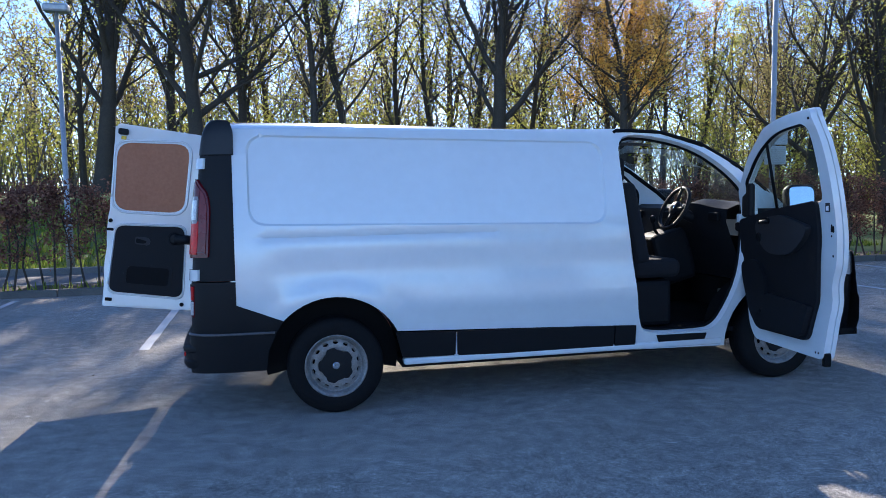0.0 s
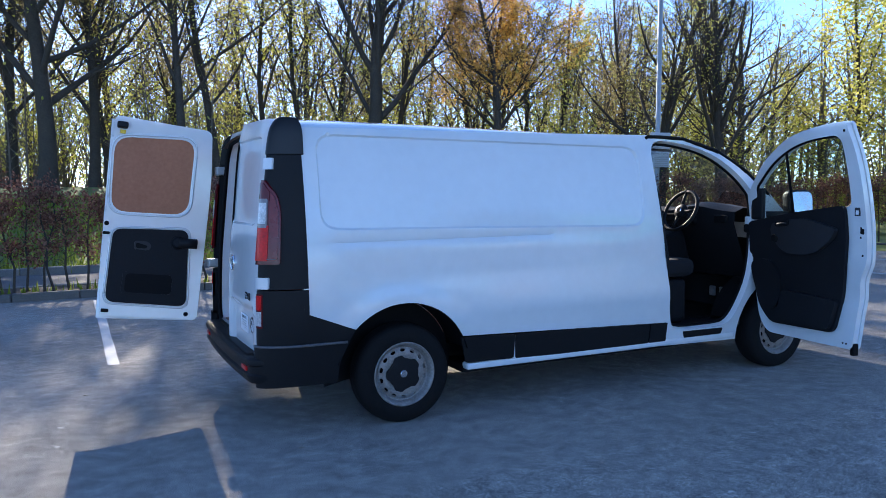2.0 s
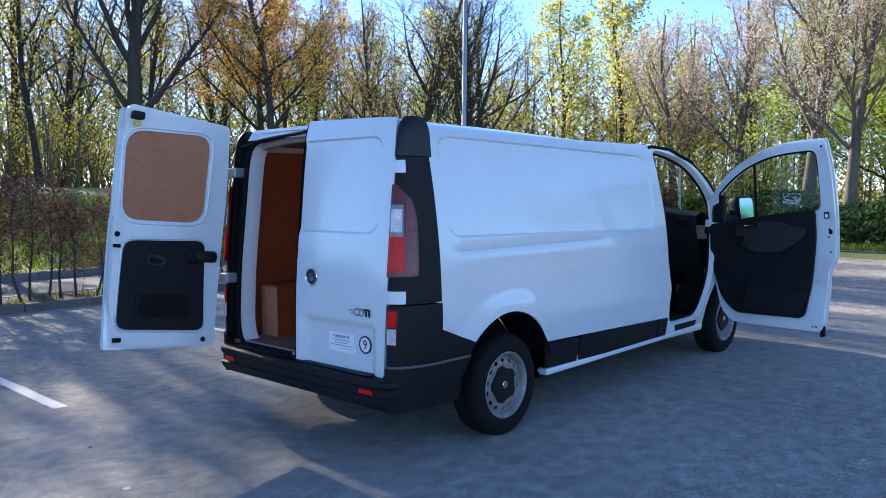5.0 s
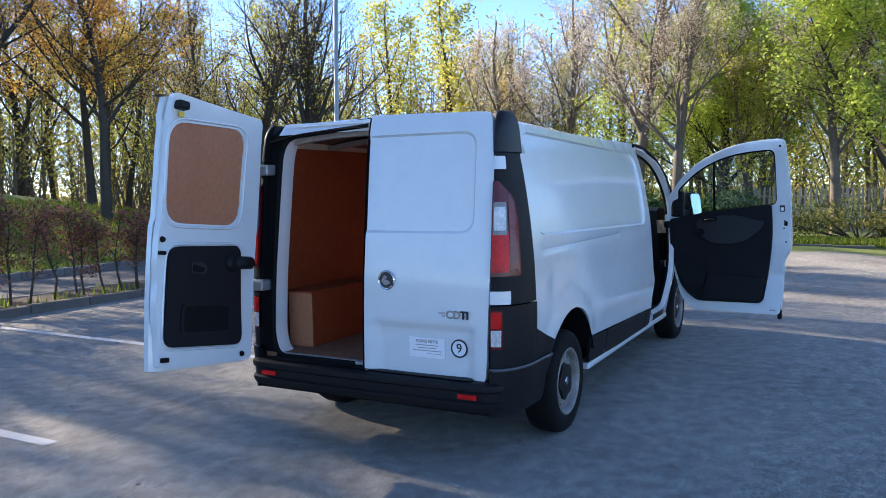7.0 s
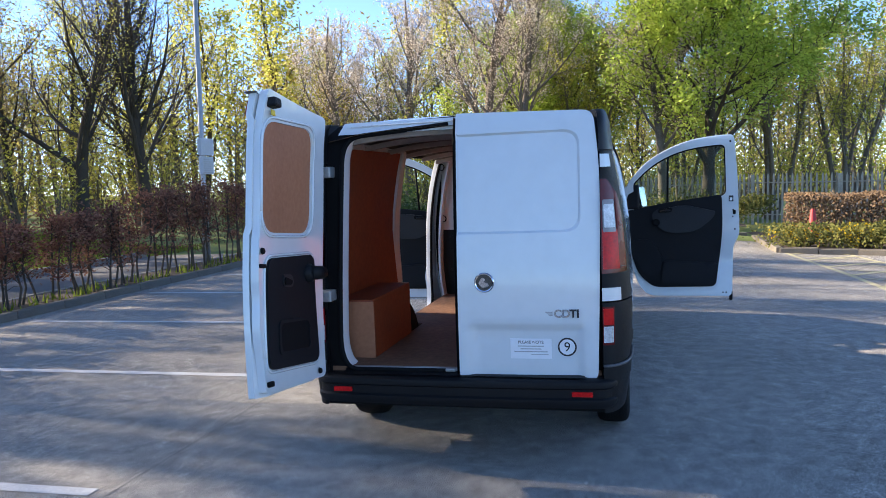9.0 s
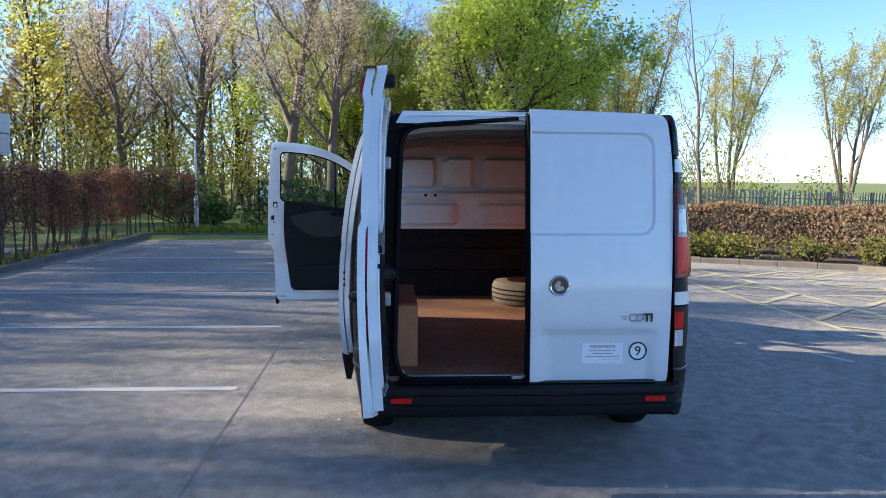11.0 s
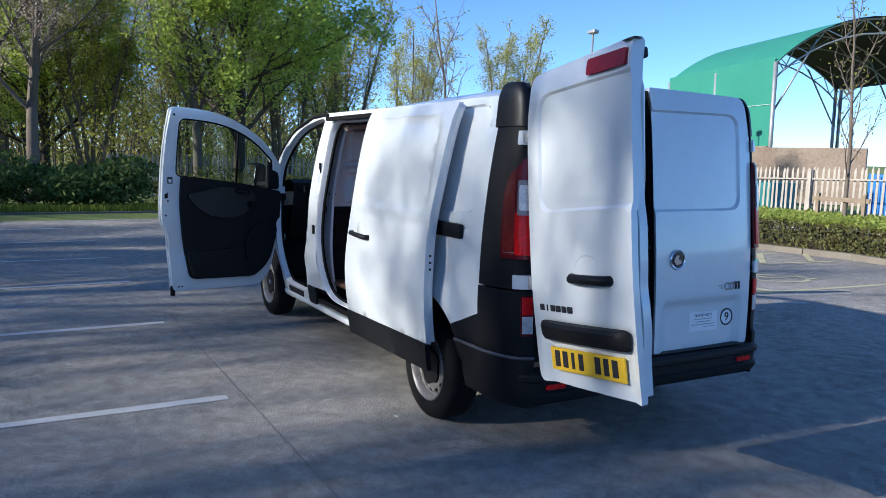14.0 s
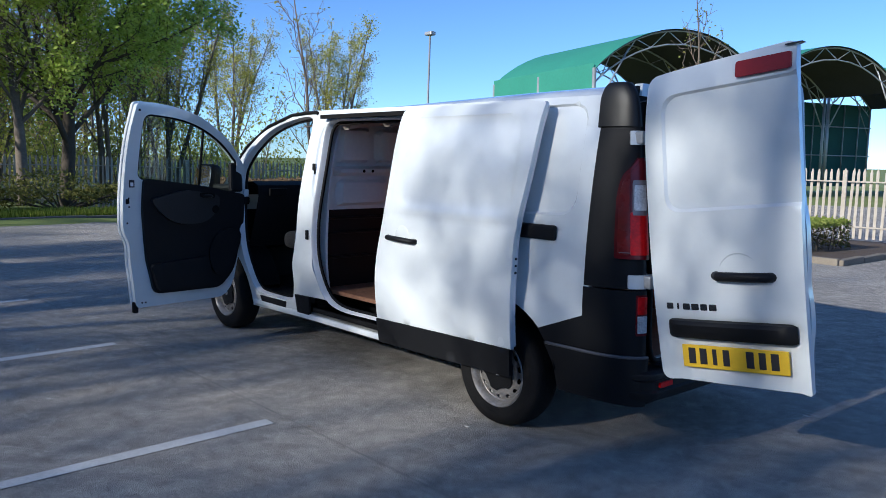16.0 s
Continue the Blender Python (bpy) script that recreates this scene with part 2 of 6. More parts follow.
def flat(name, outline, z, material, label, category, thick=0.05):
    bm = bmesh.new()
    bm.faces.new([bm.verts.new((x, y, z)) for x, y in outline])
    for axis, steps in ((1, np.arange(-38.0, -1.9, 0.75)), (0, np.arange(8.0, 23.9, 1.0))):
        if min(p[1] for p in outline) > -2:
            break
        for v in steps:
            bmesh.ops.bisect_plane(bm, geom=bm.verts[:] + bm.edges[:] + bm.faces[:], plane_co=(v, v, 0), plane_no=(1 - axis, axis, 0))
    for v in bm.verts:
        v.co.z += park_z(v.co.x, v.co.y)
    low = bmesh.ops.extrude_face_region(bm, geom=bm.faces[:])
    bmesh.ops.translate(bm, verts=[g for g in low["geom"] if isinstance(g, bmesh.types.BMVert)], vec=(0, 0, -thick))
    return tagged(part(name, bm, material), label, category, kind="structure")


BED_EDGE = [(16.3, -4.05), (12.1, -3.95), (11.9, -5.4), (11.3, -6.9), (10.3, -9.0), (8.8, -10.2), (5.0, -10.9), (2.25, -10.5), (2.25, -12.6), (2.3, -16.4)]
build_ground()
tagged(flat("car_park", [(-45, -40), (24, -40), (24, -3.8), (16.4, -3.8), (16.4, 7.3), (-45, 7.3)], 0.0, ASPHALT, "worn dark grey asphalt of a car park", "asphalt"), kind="structure")
flat("lane", [(-40, 8.7), (13, 8.7), (13, 11.4), (-40, 11.4)], 0.02, LANE, "old grey asphalt path behind the hedge", "path", thick=0.08)
flat("verge", [(-40, 7.42), (16.4, 7.42), (16.4, 8.7), (-40, 8.7)], 0.075, SOIL, "bare brown soil strip under the hedge", "soil", thick=0.1)
flat("planting_bed", [(24, -4.1)] + [(x + (0.1 if i < 4 else 0.0), y - 0.08) for i, (x, y) in enumerate(BED_EDGE)] + [(24, -16.4)], 0.09, SOIL, "brown soil of a kerbed planting bed", "soil", thick=0.14)


def strip(name, x0, y0, x1, y1, width, material, label, z=0.004):
    d = Vector((x1 - x0, y1 - y0, 0)).normalized()
    s = Vector((-d.y, d.x, 0)) * width / 2
    bm = bmesh.new()
    count = max(1, int((Vector((x1 - x0, y1 - y0, 0))).length / 0.45))
    rng = random.Random(int(x0 * 100 + y0 * 10))
    rows = []
    for i in range(count + 1):
        c = Vector((x0, y0, z)).lerp(Vector((x1, y1, z)), i / count)
        c.z += park_z(c.x, c.y)
        rows.append((bm.verts.new(c + s * (1 + rng.uniform(-.07, .07))), bm.verts.new(c - s * (1 + rng.uniform(-.07, .07)))))
    for a, b in zip(rows, rows[1:]):
        bm.faces.new((a[0], a[1], b[1], b[0]))
    return tagged(part(name, bm, material), label, "line", kind="structure")


for bx in (-4.25, -1.68, 0.92, 3.48, 6.08, 8.5, 10.98, 13.5):
    strip("bay_line", bx, 1.97, bx, 6.95, 0.10, WHITE_LINE, "worn white parking bay line painted on asphalt")
# the disabled bays: a hatched strip at their head, hatched strips between them and a worn sign in the bay
for y0 in (-4.52, -5.7):
    strip("bay_line", 13.0, y0 + .5, 2.65, y0, 0.09, YELLOW_LINE, "faded yellow bay line painted on asphalt")
for bx in (2.65, 4.95, 6.2, 8.5, 9.75, 12.0):
    strip("bay_line", bx, -5.7 if bx > 3 else -4.5, bx, -10.3, 0.09, YELLOW_LINE, "faded yellow bay line painted on asphalt")
for k in range(8):
    x0 = 2.69 + 1.3 * k
    y0 = .048 * (x0 - 2.65)
    strip("hatch_line", x0, y0 - 4.56, x0 + 1.04, y0 - 5.66, 0.12, YELLOW_LINE, "faded yellow hatching painted on asphalt", z=0.008)
    strip("hatch_line", x0 + .9, y0 - 4.56, x0 + .02, y0 - 5.66, 0.06, YELLOW_LINE, "thin faded yellow hatching painted on asphalt", z=0.010)
for bx in (4.95, 8.5):
    for k in range(4):
        y0 = -5.72 - 1.32 * k
        strip("hatch_line", bx + 1.2, y0 - 1.3, bx + .05, y0, 0.11, YELLOW_LINE, "faded yellow hatching painted on asphalt", z=0.008)
        if k < 3:
            strip("hatch_line", bx + 1.2, y0 - .15, bx + .05, y0 - 1.25, 0.06, YELLOW_LINE, "thin faded yellow hatching painted on asphalt", z=0.010)
for cx in (3.8, 7.35):
    ring = [(cx + .50 * math.cos(a) - .1, -6.95 + .55 * math.sin(a)) for a in [radians(30 + 30 * k) for k in range(9)]]
    for (xa, ya), (xb, yb) in zip(ring, ring[1:]):
        strip("bay_sign", xa, ya, xb, yb, 0.07, YELLOW_LINE, "stroke of a worn yellow wheelchair sign on asphalt", z=0.006)
    for xa, ya, xb, yb, w in ((cx + .45, -6.7, cx - .15, -6.8, .12), (cx - .15, -6.8, cx - .2, -7.35, .1), (cx - .2, -7.35, cx - .5, -7.5, .1), (cx + .15, -6.75, cx + .1, -7.25, .08), (cx + .6, -6.68, cx + .72, -6.66, .16)):
        strip("bay_sign", xa, ya, xb, yb, w, YELLOW_LINE, "stroke of a worn yellow wheelchair sign on asphalt", z=0.008)
for xa, ya, xb, yb in ((2.12, -3.4, 1.73, -3.6), (2.08, -4.94, 1.92, -5.33)):
    strip("paint_scuff", xa, ya, xb, yb, 0.05, WHITE_LINE, "short worn white paint mark on asphalt")
strip("asphalt_seam", -20, 1.86, 16.3, 1.86, 0.009, SEAM, "dark seam between two lays of asphalt", z=0.003)


def kerb_run(points, height=0.12, width=0.14, label="grey concrete kerb stones along the asphalt", material=None):
    top = thing("kerb", label=label, category="kerb", kind="structure")
    rng = random.Random(5)
    me = None
    for (x0, y0), (x1, y1) in zip(points, points[1:]):
        d = Vector((x1 - x0, y1 - y0, 0))
        count = max(1, round(d.length / 0.915))
        step = d / count
        if me is None:
            bm = bmesh.new()
            add_box(bm, (0, 0, 0), (0.905, width, height + 0.1), 0.018)
            first = part("kerb_stone", bm, material or KERB, top)
            me = first.data
            first.location = (0, 0, -50)
            bpy.data.objects.remove(first)
        for i in range(count):
            c = Vector((x0, y0, 0)) + step * (i + 0.5)
            ob = new("kerb_stone", me)
            ob.parent = top
            ob.matrix_basis = pose(c.x, c.y, park_z(c.x, c.y) + (height - 0.1) / 2 + rng.uniform(-.006, .006), 0, rng.uniform(-.4, .4), math.degrees(math.atan2(d.y, d.x))) @ Matrix.Diagonal((step.length / 0.915, 1, 1, 1))
    return top


kerb_run([(-12, 7.35), (16.45, 7.35)], material=KERB_DARK)
kerb_run([(16.45, 7.3), (16.45, -3.9)], material=KERB_DARK)
kerb_run([(-12, 8.62), (12.5, 8.62)], height=0.09)
kerb_run([(-12, 11.45), (12.5, 11.45)], height=0.16)
kerb_run(BED_EDGE, material=KERB_BED)


# ---- trees ----
LEAN = 1.3                 # degrees by which upright things lean against the asphalt's plane, which is not level


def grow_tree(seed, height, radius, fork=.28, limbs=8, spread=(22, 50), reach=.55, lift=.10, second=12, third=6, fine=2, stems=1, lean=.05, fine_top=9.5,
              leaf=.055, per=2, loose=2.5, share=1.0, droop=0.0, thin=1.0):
    """Bark and leaf geometry of one tree: a trunk that forks into rising limbs, branches, twigs and fine shoots."""
    rng = random.Random(seed)
    bark, leaves = ([], []), ([], [])

    def clump(p, count):
        for _ in range(count):
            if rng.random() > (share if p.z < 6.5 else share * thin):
                continue
            c = p + Vector((rng.gauss(0, .5), rng.gauss(0, .5), rng.gauss(0, .4))) * leaf * loose
            u = Vector((rng.uniform(-1, 1), rng.uniform(-1, 1), rng.uniform(-.7, .7))).normalized() * leaf * rng.uniform(.5, 1.0)
            v = u.orthogonal().normalized() * leaf * rng.uniform(.35, .6)
            k = len(leaves[0])
            leaves[0].extend([c - u, c + v * .9, c + u, c - v])
            leaves[1].append((k, k + 1, k + 2, k + 3))

    def run(p, d, length, n, bend, up):
        pts, q, d = [p.copy()], p.copy(), d.copy()
        for _ in range(n):
            d = (d + Vector((rng.gauss(0, bend), rng.gauss(0, bend), rng.gauss(0, bend * .6) + up))).normalized()
            q = q + d * (length / n)
            pts.append(q.copy())
        return pts

    def off(pts, t, tilt):
        """A place along a run and a way that leaves it at a tilt."""
        f = min(t, .999) * (len(pts) - 1)
        i = int(f)
        along = (pts[i + 1] - pts[i]).normalized()
        s = Matrix.Rotation(rng.uniform(0, 2 * math.pi), 3, along) @ along.orthogonal().normalized()
        return pts[i].lerp(pts[i + 1], f - i), (along * math.cos(tilt) + s * math.sin(tilt)).normalized(), i

    def twigs(pts, rad, length, count, lo):
        for k in range(count):
            t = lo + (1 - lo) * (k + rng.random()) / count
            at, way, i = off(pts, t, radians(rng.uniform(30, 62)))
            way = (way + Vector((0, 0, .25 - droop))).normalized()
            ln = length * rng.uniform(.26, .46) * (1.15 - .6 * t)
            r = max(.009, rad[i] * rng.uniform(.35, .5))
            p2 = run(at, way, ln, 4, .13, .05 - droop * .3)
            r2 = [max(.005, r * (1 - .8 * j / 4)) for j in range(5)]
            tube_data(p2, r2, 4, bark[0], bark[1], False)
            clump(p2[-1], per)
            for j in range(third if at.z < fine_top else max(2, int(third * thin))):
                at3, way3, i3 = off(p2, .15 + .85 * (j + rng.random()) / third, radians(rng.uniform(28, 60)))
                p3 = run(at3, (way3 + Vector((0, 0, .15 - droop))).normalized(), max(.25, ln * rng.uniform(.22, .48)), 2, .15, .04 - droop * .3)
                tube_data(p3, [max(.0065, r2[i3] * .55), .006, .0045], 3, bark[0], bark[1], False)
                clump(p3[-1], per)
                clump(p3[1], per)
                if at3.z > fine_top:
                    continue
                for _ in range(fine):
                    at4, way4, _i = off(p3, rng.uniform(.2, .95), radians(rng.uniform(30, 65)))
                    end = at4 + (way4 + Vector((0, 0, .1 - droop))).normalized() * rng.uniform(.12, .38)
                    tube_data([at4, end], [.005, .004], 3, bark[0], bark[1], False)
                    clump(end, per)

    for s in range(stems):
        a = s * 2 * math.pi / stems + rng.uniform(-.4, .4)
        out = lean if stems == 1 else rng.uniform(.12, .26)
        d = Vector((math.cos(a) * out, math.sin(a) * out, 1)).normalized()
        base = Vector((math.cos(a), math.sin(a), 0)) * (radius * .9 if stems > 1 else 0) - Vector((0, 0, .2))
        h = height * rng.uniform(.88, 1.0)
        trunk = run(base, d, h, 12, .045, .02)
        rad = [radius * (1.25 if j == 0 else 1.0) * (1 - .9 * j / 12) ** .9 for j in range(13)]
        tube_data(trunk, rad, 10, bark[0], bark[1], False)
        for k in range(limbs):
            t = fork + (.78 - fork) * (k / max(1, limbs - 1)) ** 1.2 + rng.uniform(-.015, .015)
            f = t * 12
            i = int(f)
            at = trunk[i].lerp(trunk[i + 1], f - i)
            turn = k * 2.4 + rng.uniform(-.5, .5) + s * 1.3
            tilt = radians(rng.uniform(*spread))
            way = Vector((math.cos(turn) * math.sin(tilt), math.sin(turn) * math.sin(tilt), math.cos(tilt)))
            ln = height * reach * rng.uniform(.8, 1.1) * (1.25 - .95 * t)
            pts = run(at, way, ln, 7, .08, lift)
            r0 = rad[i] * rng.uniform(.38, .58)
            rr = [max(.008, r0 * (1 - .88 * j / 7)) for j in range(8)]
            tube_data(pts, rr, 6, bark[0], bark[1], False)
            twigs(pts, rr, ln, second, .14)
        twigs(trunk, rad, height * .32, second, max(fork, .4))
    return bark, leaves


def tree_thing(seed, bark_material, leaf_material, label, **shape):
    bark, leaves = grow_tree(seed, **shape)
    top = thing("tree", label=label, category="tree", group="trees round the car park")
    link_mesh("trunk", bark[0], bark[1], bark_material, top, smooth=True)
    if leaves[0]:
        link_mesh("crown", leaves[0], leaves[1], leaf_material, top)
    return top


def plant(kind, places):
    """Puts the first tree and its copies at their places."""
    for i, (x, y, turn, size) in enumerate(places):
        m = pose(x, y, ground_z(x, y), LEAN, 0, 0) @ pose(0, 0, 0, 0, 0, turn)
        if i == 0:
            first = kind
            kind.matrix_basis = m @ Matrix.Diagonal((size, size, size, 1))
        else:
            ob = copy_thing(first, m)
            ob.scale = (size, size, size)


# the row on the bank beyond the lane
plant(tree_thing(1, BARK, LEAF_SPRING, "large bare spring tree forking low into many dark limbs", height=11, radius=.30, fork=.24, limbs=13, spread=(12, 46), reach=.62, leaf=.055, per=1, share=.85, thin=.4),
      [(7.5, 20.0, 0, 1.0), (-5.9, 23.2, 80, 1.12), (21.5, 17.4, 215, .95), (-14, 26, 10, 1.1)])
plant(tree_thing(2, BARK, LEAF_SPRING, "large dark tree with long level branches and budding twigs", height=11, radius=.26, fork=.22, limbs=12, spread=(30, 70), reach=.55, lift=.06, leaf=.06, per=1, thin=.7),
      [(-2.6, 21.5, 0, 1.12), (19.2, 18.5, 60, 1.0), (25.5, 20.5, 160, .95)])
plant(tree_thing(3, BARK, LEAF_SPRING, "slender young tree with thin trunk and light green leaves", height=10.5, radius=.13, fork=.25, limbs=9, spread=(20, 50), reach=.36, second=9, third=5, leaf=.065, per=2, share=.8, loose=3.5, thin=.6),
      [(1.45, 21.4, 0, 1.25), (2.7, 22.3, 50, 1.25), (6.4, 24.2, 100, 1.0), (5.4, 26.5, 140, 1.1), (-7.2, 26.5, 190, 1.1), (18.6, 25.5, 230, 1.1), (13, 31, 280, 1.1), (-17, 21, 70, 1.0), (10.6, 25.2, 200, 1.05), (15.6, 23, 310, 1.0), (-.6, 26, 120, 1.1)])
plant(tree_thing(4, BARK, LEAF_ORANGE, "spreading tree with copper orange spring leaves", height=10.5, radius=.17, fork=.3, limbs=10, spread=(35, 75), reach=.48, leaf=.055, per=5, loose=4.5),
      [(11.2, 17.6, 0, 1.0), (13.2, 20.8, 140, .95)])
# trees at (-3.7, 25.2) and (-1.2, 24.2) are added to shade the asphalt
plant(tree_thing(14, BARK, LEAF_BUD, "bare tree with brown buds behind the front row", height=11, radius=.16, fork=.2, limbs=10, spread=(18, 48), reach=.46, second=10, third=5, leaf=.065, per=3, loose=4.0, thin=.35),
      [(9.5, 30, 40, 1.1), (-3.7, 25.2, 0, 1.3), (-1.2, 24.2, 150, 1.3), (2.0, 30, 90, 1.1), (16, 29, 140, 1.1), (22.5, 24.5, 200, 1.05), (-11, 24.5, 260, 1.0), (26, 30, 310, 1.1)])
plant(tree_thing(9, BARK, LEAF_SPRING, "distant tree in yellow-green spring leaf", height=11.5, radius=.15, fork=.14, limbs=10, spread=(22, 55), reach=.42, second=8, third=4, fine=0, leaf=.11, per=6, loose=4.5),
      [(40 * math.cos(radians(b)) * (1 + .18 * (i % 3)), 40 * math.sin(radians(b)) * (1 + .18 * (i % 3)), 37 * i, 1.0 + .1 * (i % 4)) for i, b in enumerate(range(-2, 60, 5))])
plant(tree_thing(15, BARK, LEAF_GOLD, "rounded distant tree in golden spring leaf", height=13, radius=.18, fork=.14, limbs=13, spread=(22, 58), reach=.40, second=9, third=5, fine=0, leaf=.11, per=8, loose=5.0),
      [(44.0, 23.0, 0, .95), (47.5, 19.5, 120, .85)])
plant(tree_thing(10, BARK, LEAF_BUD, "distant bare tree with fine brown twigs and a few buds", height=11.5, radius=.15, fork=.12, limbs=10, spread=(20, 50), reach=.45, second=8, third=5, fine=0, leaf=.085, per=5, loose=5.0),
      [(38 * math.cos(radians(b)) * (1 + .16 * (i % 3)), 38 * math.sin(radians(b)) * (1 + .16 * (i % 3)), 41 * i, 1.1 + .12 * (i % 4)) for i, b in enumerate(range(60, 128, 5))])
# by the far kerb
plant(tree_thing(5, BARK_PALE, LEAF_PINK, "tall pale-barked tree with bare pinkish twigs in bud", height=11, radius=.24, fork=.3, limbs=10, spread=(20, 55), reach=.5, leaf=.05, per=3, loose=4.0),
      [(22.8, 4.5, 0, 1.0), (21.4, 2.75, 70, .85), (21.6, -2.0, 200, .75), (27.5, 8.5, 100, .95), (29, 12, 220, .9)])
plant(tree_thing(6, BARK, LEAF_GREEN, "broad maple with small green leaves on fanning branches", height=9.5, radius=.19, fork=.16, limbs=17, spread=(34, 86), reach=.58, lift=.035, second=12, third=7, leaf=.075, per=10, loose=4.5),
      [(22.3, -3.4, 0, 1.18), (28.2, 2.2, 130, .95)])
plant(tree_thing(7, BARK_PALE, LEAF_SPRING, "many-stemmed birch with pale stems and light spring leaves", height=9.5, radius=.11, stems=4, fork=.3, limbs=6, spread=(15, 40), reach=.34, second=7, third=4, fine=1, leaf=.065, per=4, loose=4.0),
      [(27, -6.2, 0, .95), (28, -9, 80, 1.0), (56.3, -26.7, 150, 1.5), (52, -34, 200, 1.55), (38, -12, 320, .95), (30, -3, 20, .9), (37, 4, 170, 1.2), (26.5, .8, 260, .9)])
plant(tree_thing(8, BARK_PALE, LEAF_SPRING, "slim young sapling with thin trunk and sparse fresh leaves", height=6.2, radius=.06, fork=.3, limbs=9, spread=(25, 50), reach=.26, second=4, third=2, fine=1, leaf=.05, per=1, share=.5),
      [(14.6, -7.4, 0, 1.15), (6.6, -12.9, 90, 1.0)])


def build_understory():
    """Low shrubs and saplings between the trunks, coming into leaf."""
    rng = random.Random(17)
    bark, leaves = ([], []), ([], [])
    spots = [(rng.uniform(-22, 14), rng.uniform(25, 38)) for _ in range(160)] + [(rng.uniform(14, 38), rng.uniform(17, 36)) for _ in range(60)] + [(rng.uniform(24.5, 36), rng.uniform(-2, 16)) for _ in range(30)] + [(rng.uniform(27, 44), rng.uniform(-20, -3)) for _ in range(40)]
    for x, y in spots:
        z0 = ground_z(x, y)
        h = rng.uniform(1.4, 6.0)
        for _ in range(6):
            a = rng.uniform(0, 2 * math.pi)
            q = Vector((x + math.cos(a) * h * .35, y + math.sin(a) * h * .35, z0 + h * rng.uniform(.6, 1)))
            m = Vector((x, y, z0)).lerp(q, .5) + Vector((0, 0, .3))
            tube_data([(x, y, z0 - .1), m, q], [.03, .018, .005], 3, bark[0], bark[1], False)
            for _ in range(40 if x > 8 else 24):
                c = m.lerp(q, rng.random()) + Vector((rng.gauss(0, .4), rng.gauss(0, .4), rng.gauss(0, .45)))
                u = Vector((rng.uniform(-1, 1), rng.uniform(-1, 1), rng.uniform(-1, 1))).normalized() * rng.uniform(.04, .10)
                v = u.orthogonal().normalized() * rng.uniform(.03, .065)
                b = len(leaves[0])
                leaves[0].extend([c - u, c + v, c + u, c - v])
                leaves[1].append((b, b + 1, b + 2, b + 3))
    for _ in range(190):
        x, y = (rng.uniform(-18, 28), rng.uniform(22, 36)) if rng.random() < .8 else (rng.uniform(24, 36), rng.uniform(4, 18))
        z0, h = ground_z(x, y), rng.uniform(2.6, 6.0)
        lean_x, lean_y = rng.gauss(0, .35), rng.gauss(0, .35)
        stem = [Vector((x + lean_x * f * f, y + lean_y * f * f, z0 - .1 + h * f)) for f in (0, .3, .6, 1)]
        tube_data(stem, [.045, .035, .024, .008], 4, bark[0], bark[1], False)
        for k in range(34):
            f = rng.uniform(.12, .98)
            p = stem[0].lerp(stem[3], f)
            a, ln = rng.uniform(0, 2 * math.pi), rng.uniform(.5, 1.7) * (1.1 - .7 * f)
            q = p + Vector((math.cos(a) * ln * .45, math.sin(a) * ln * .45, ln * .35))
            e = p + Vector((math.cos(a) * ln * .8, math.sin(a) * ln * .8, ln * rng.uniform(.6, 1.0)))
            tube_data([p, q, e], [.011, .009, .005], 3, bark[0], bark[1], False)
            for c in (e, q):
                u = Vector((rng.uniform(-1, 1), rng.uniform(-1, 1), rng.uniform(-1, 1))).normalized() * rng.uniform(.04, .09)
                v = u.orthogonal().normalized() * rng.uniform(.03, .06)
                b = len(leaves[0])
                leaves[0].extend([c - u, c + v, c + u, c - v])
                leaves[1].append((b, b + 1, b + 2, b + 3))
    top = thing("undergrowth", label="light green spring undergrowth between the trunks", category="undergrowth", kind="stuff")
    link_mesh("stems", bark[0], bark[1], BARK_FAR, top)
    link_mesh("foliage", leaves[0], leaves[1], LEAF_SPRING, top)


build_understory()


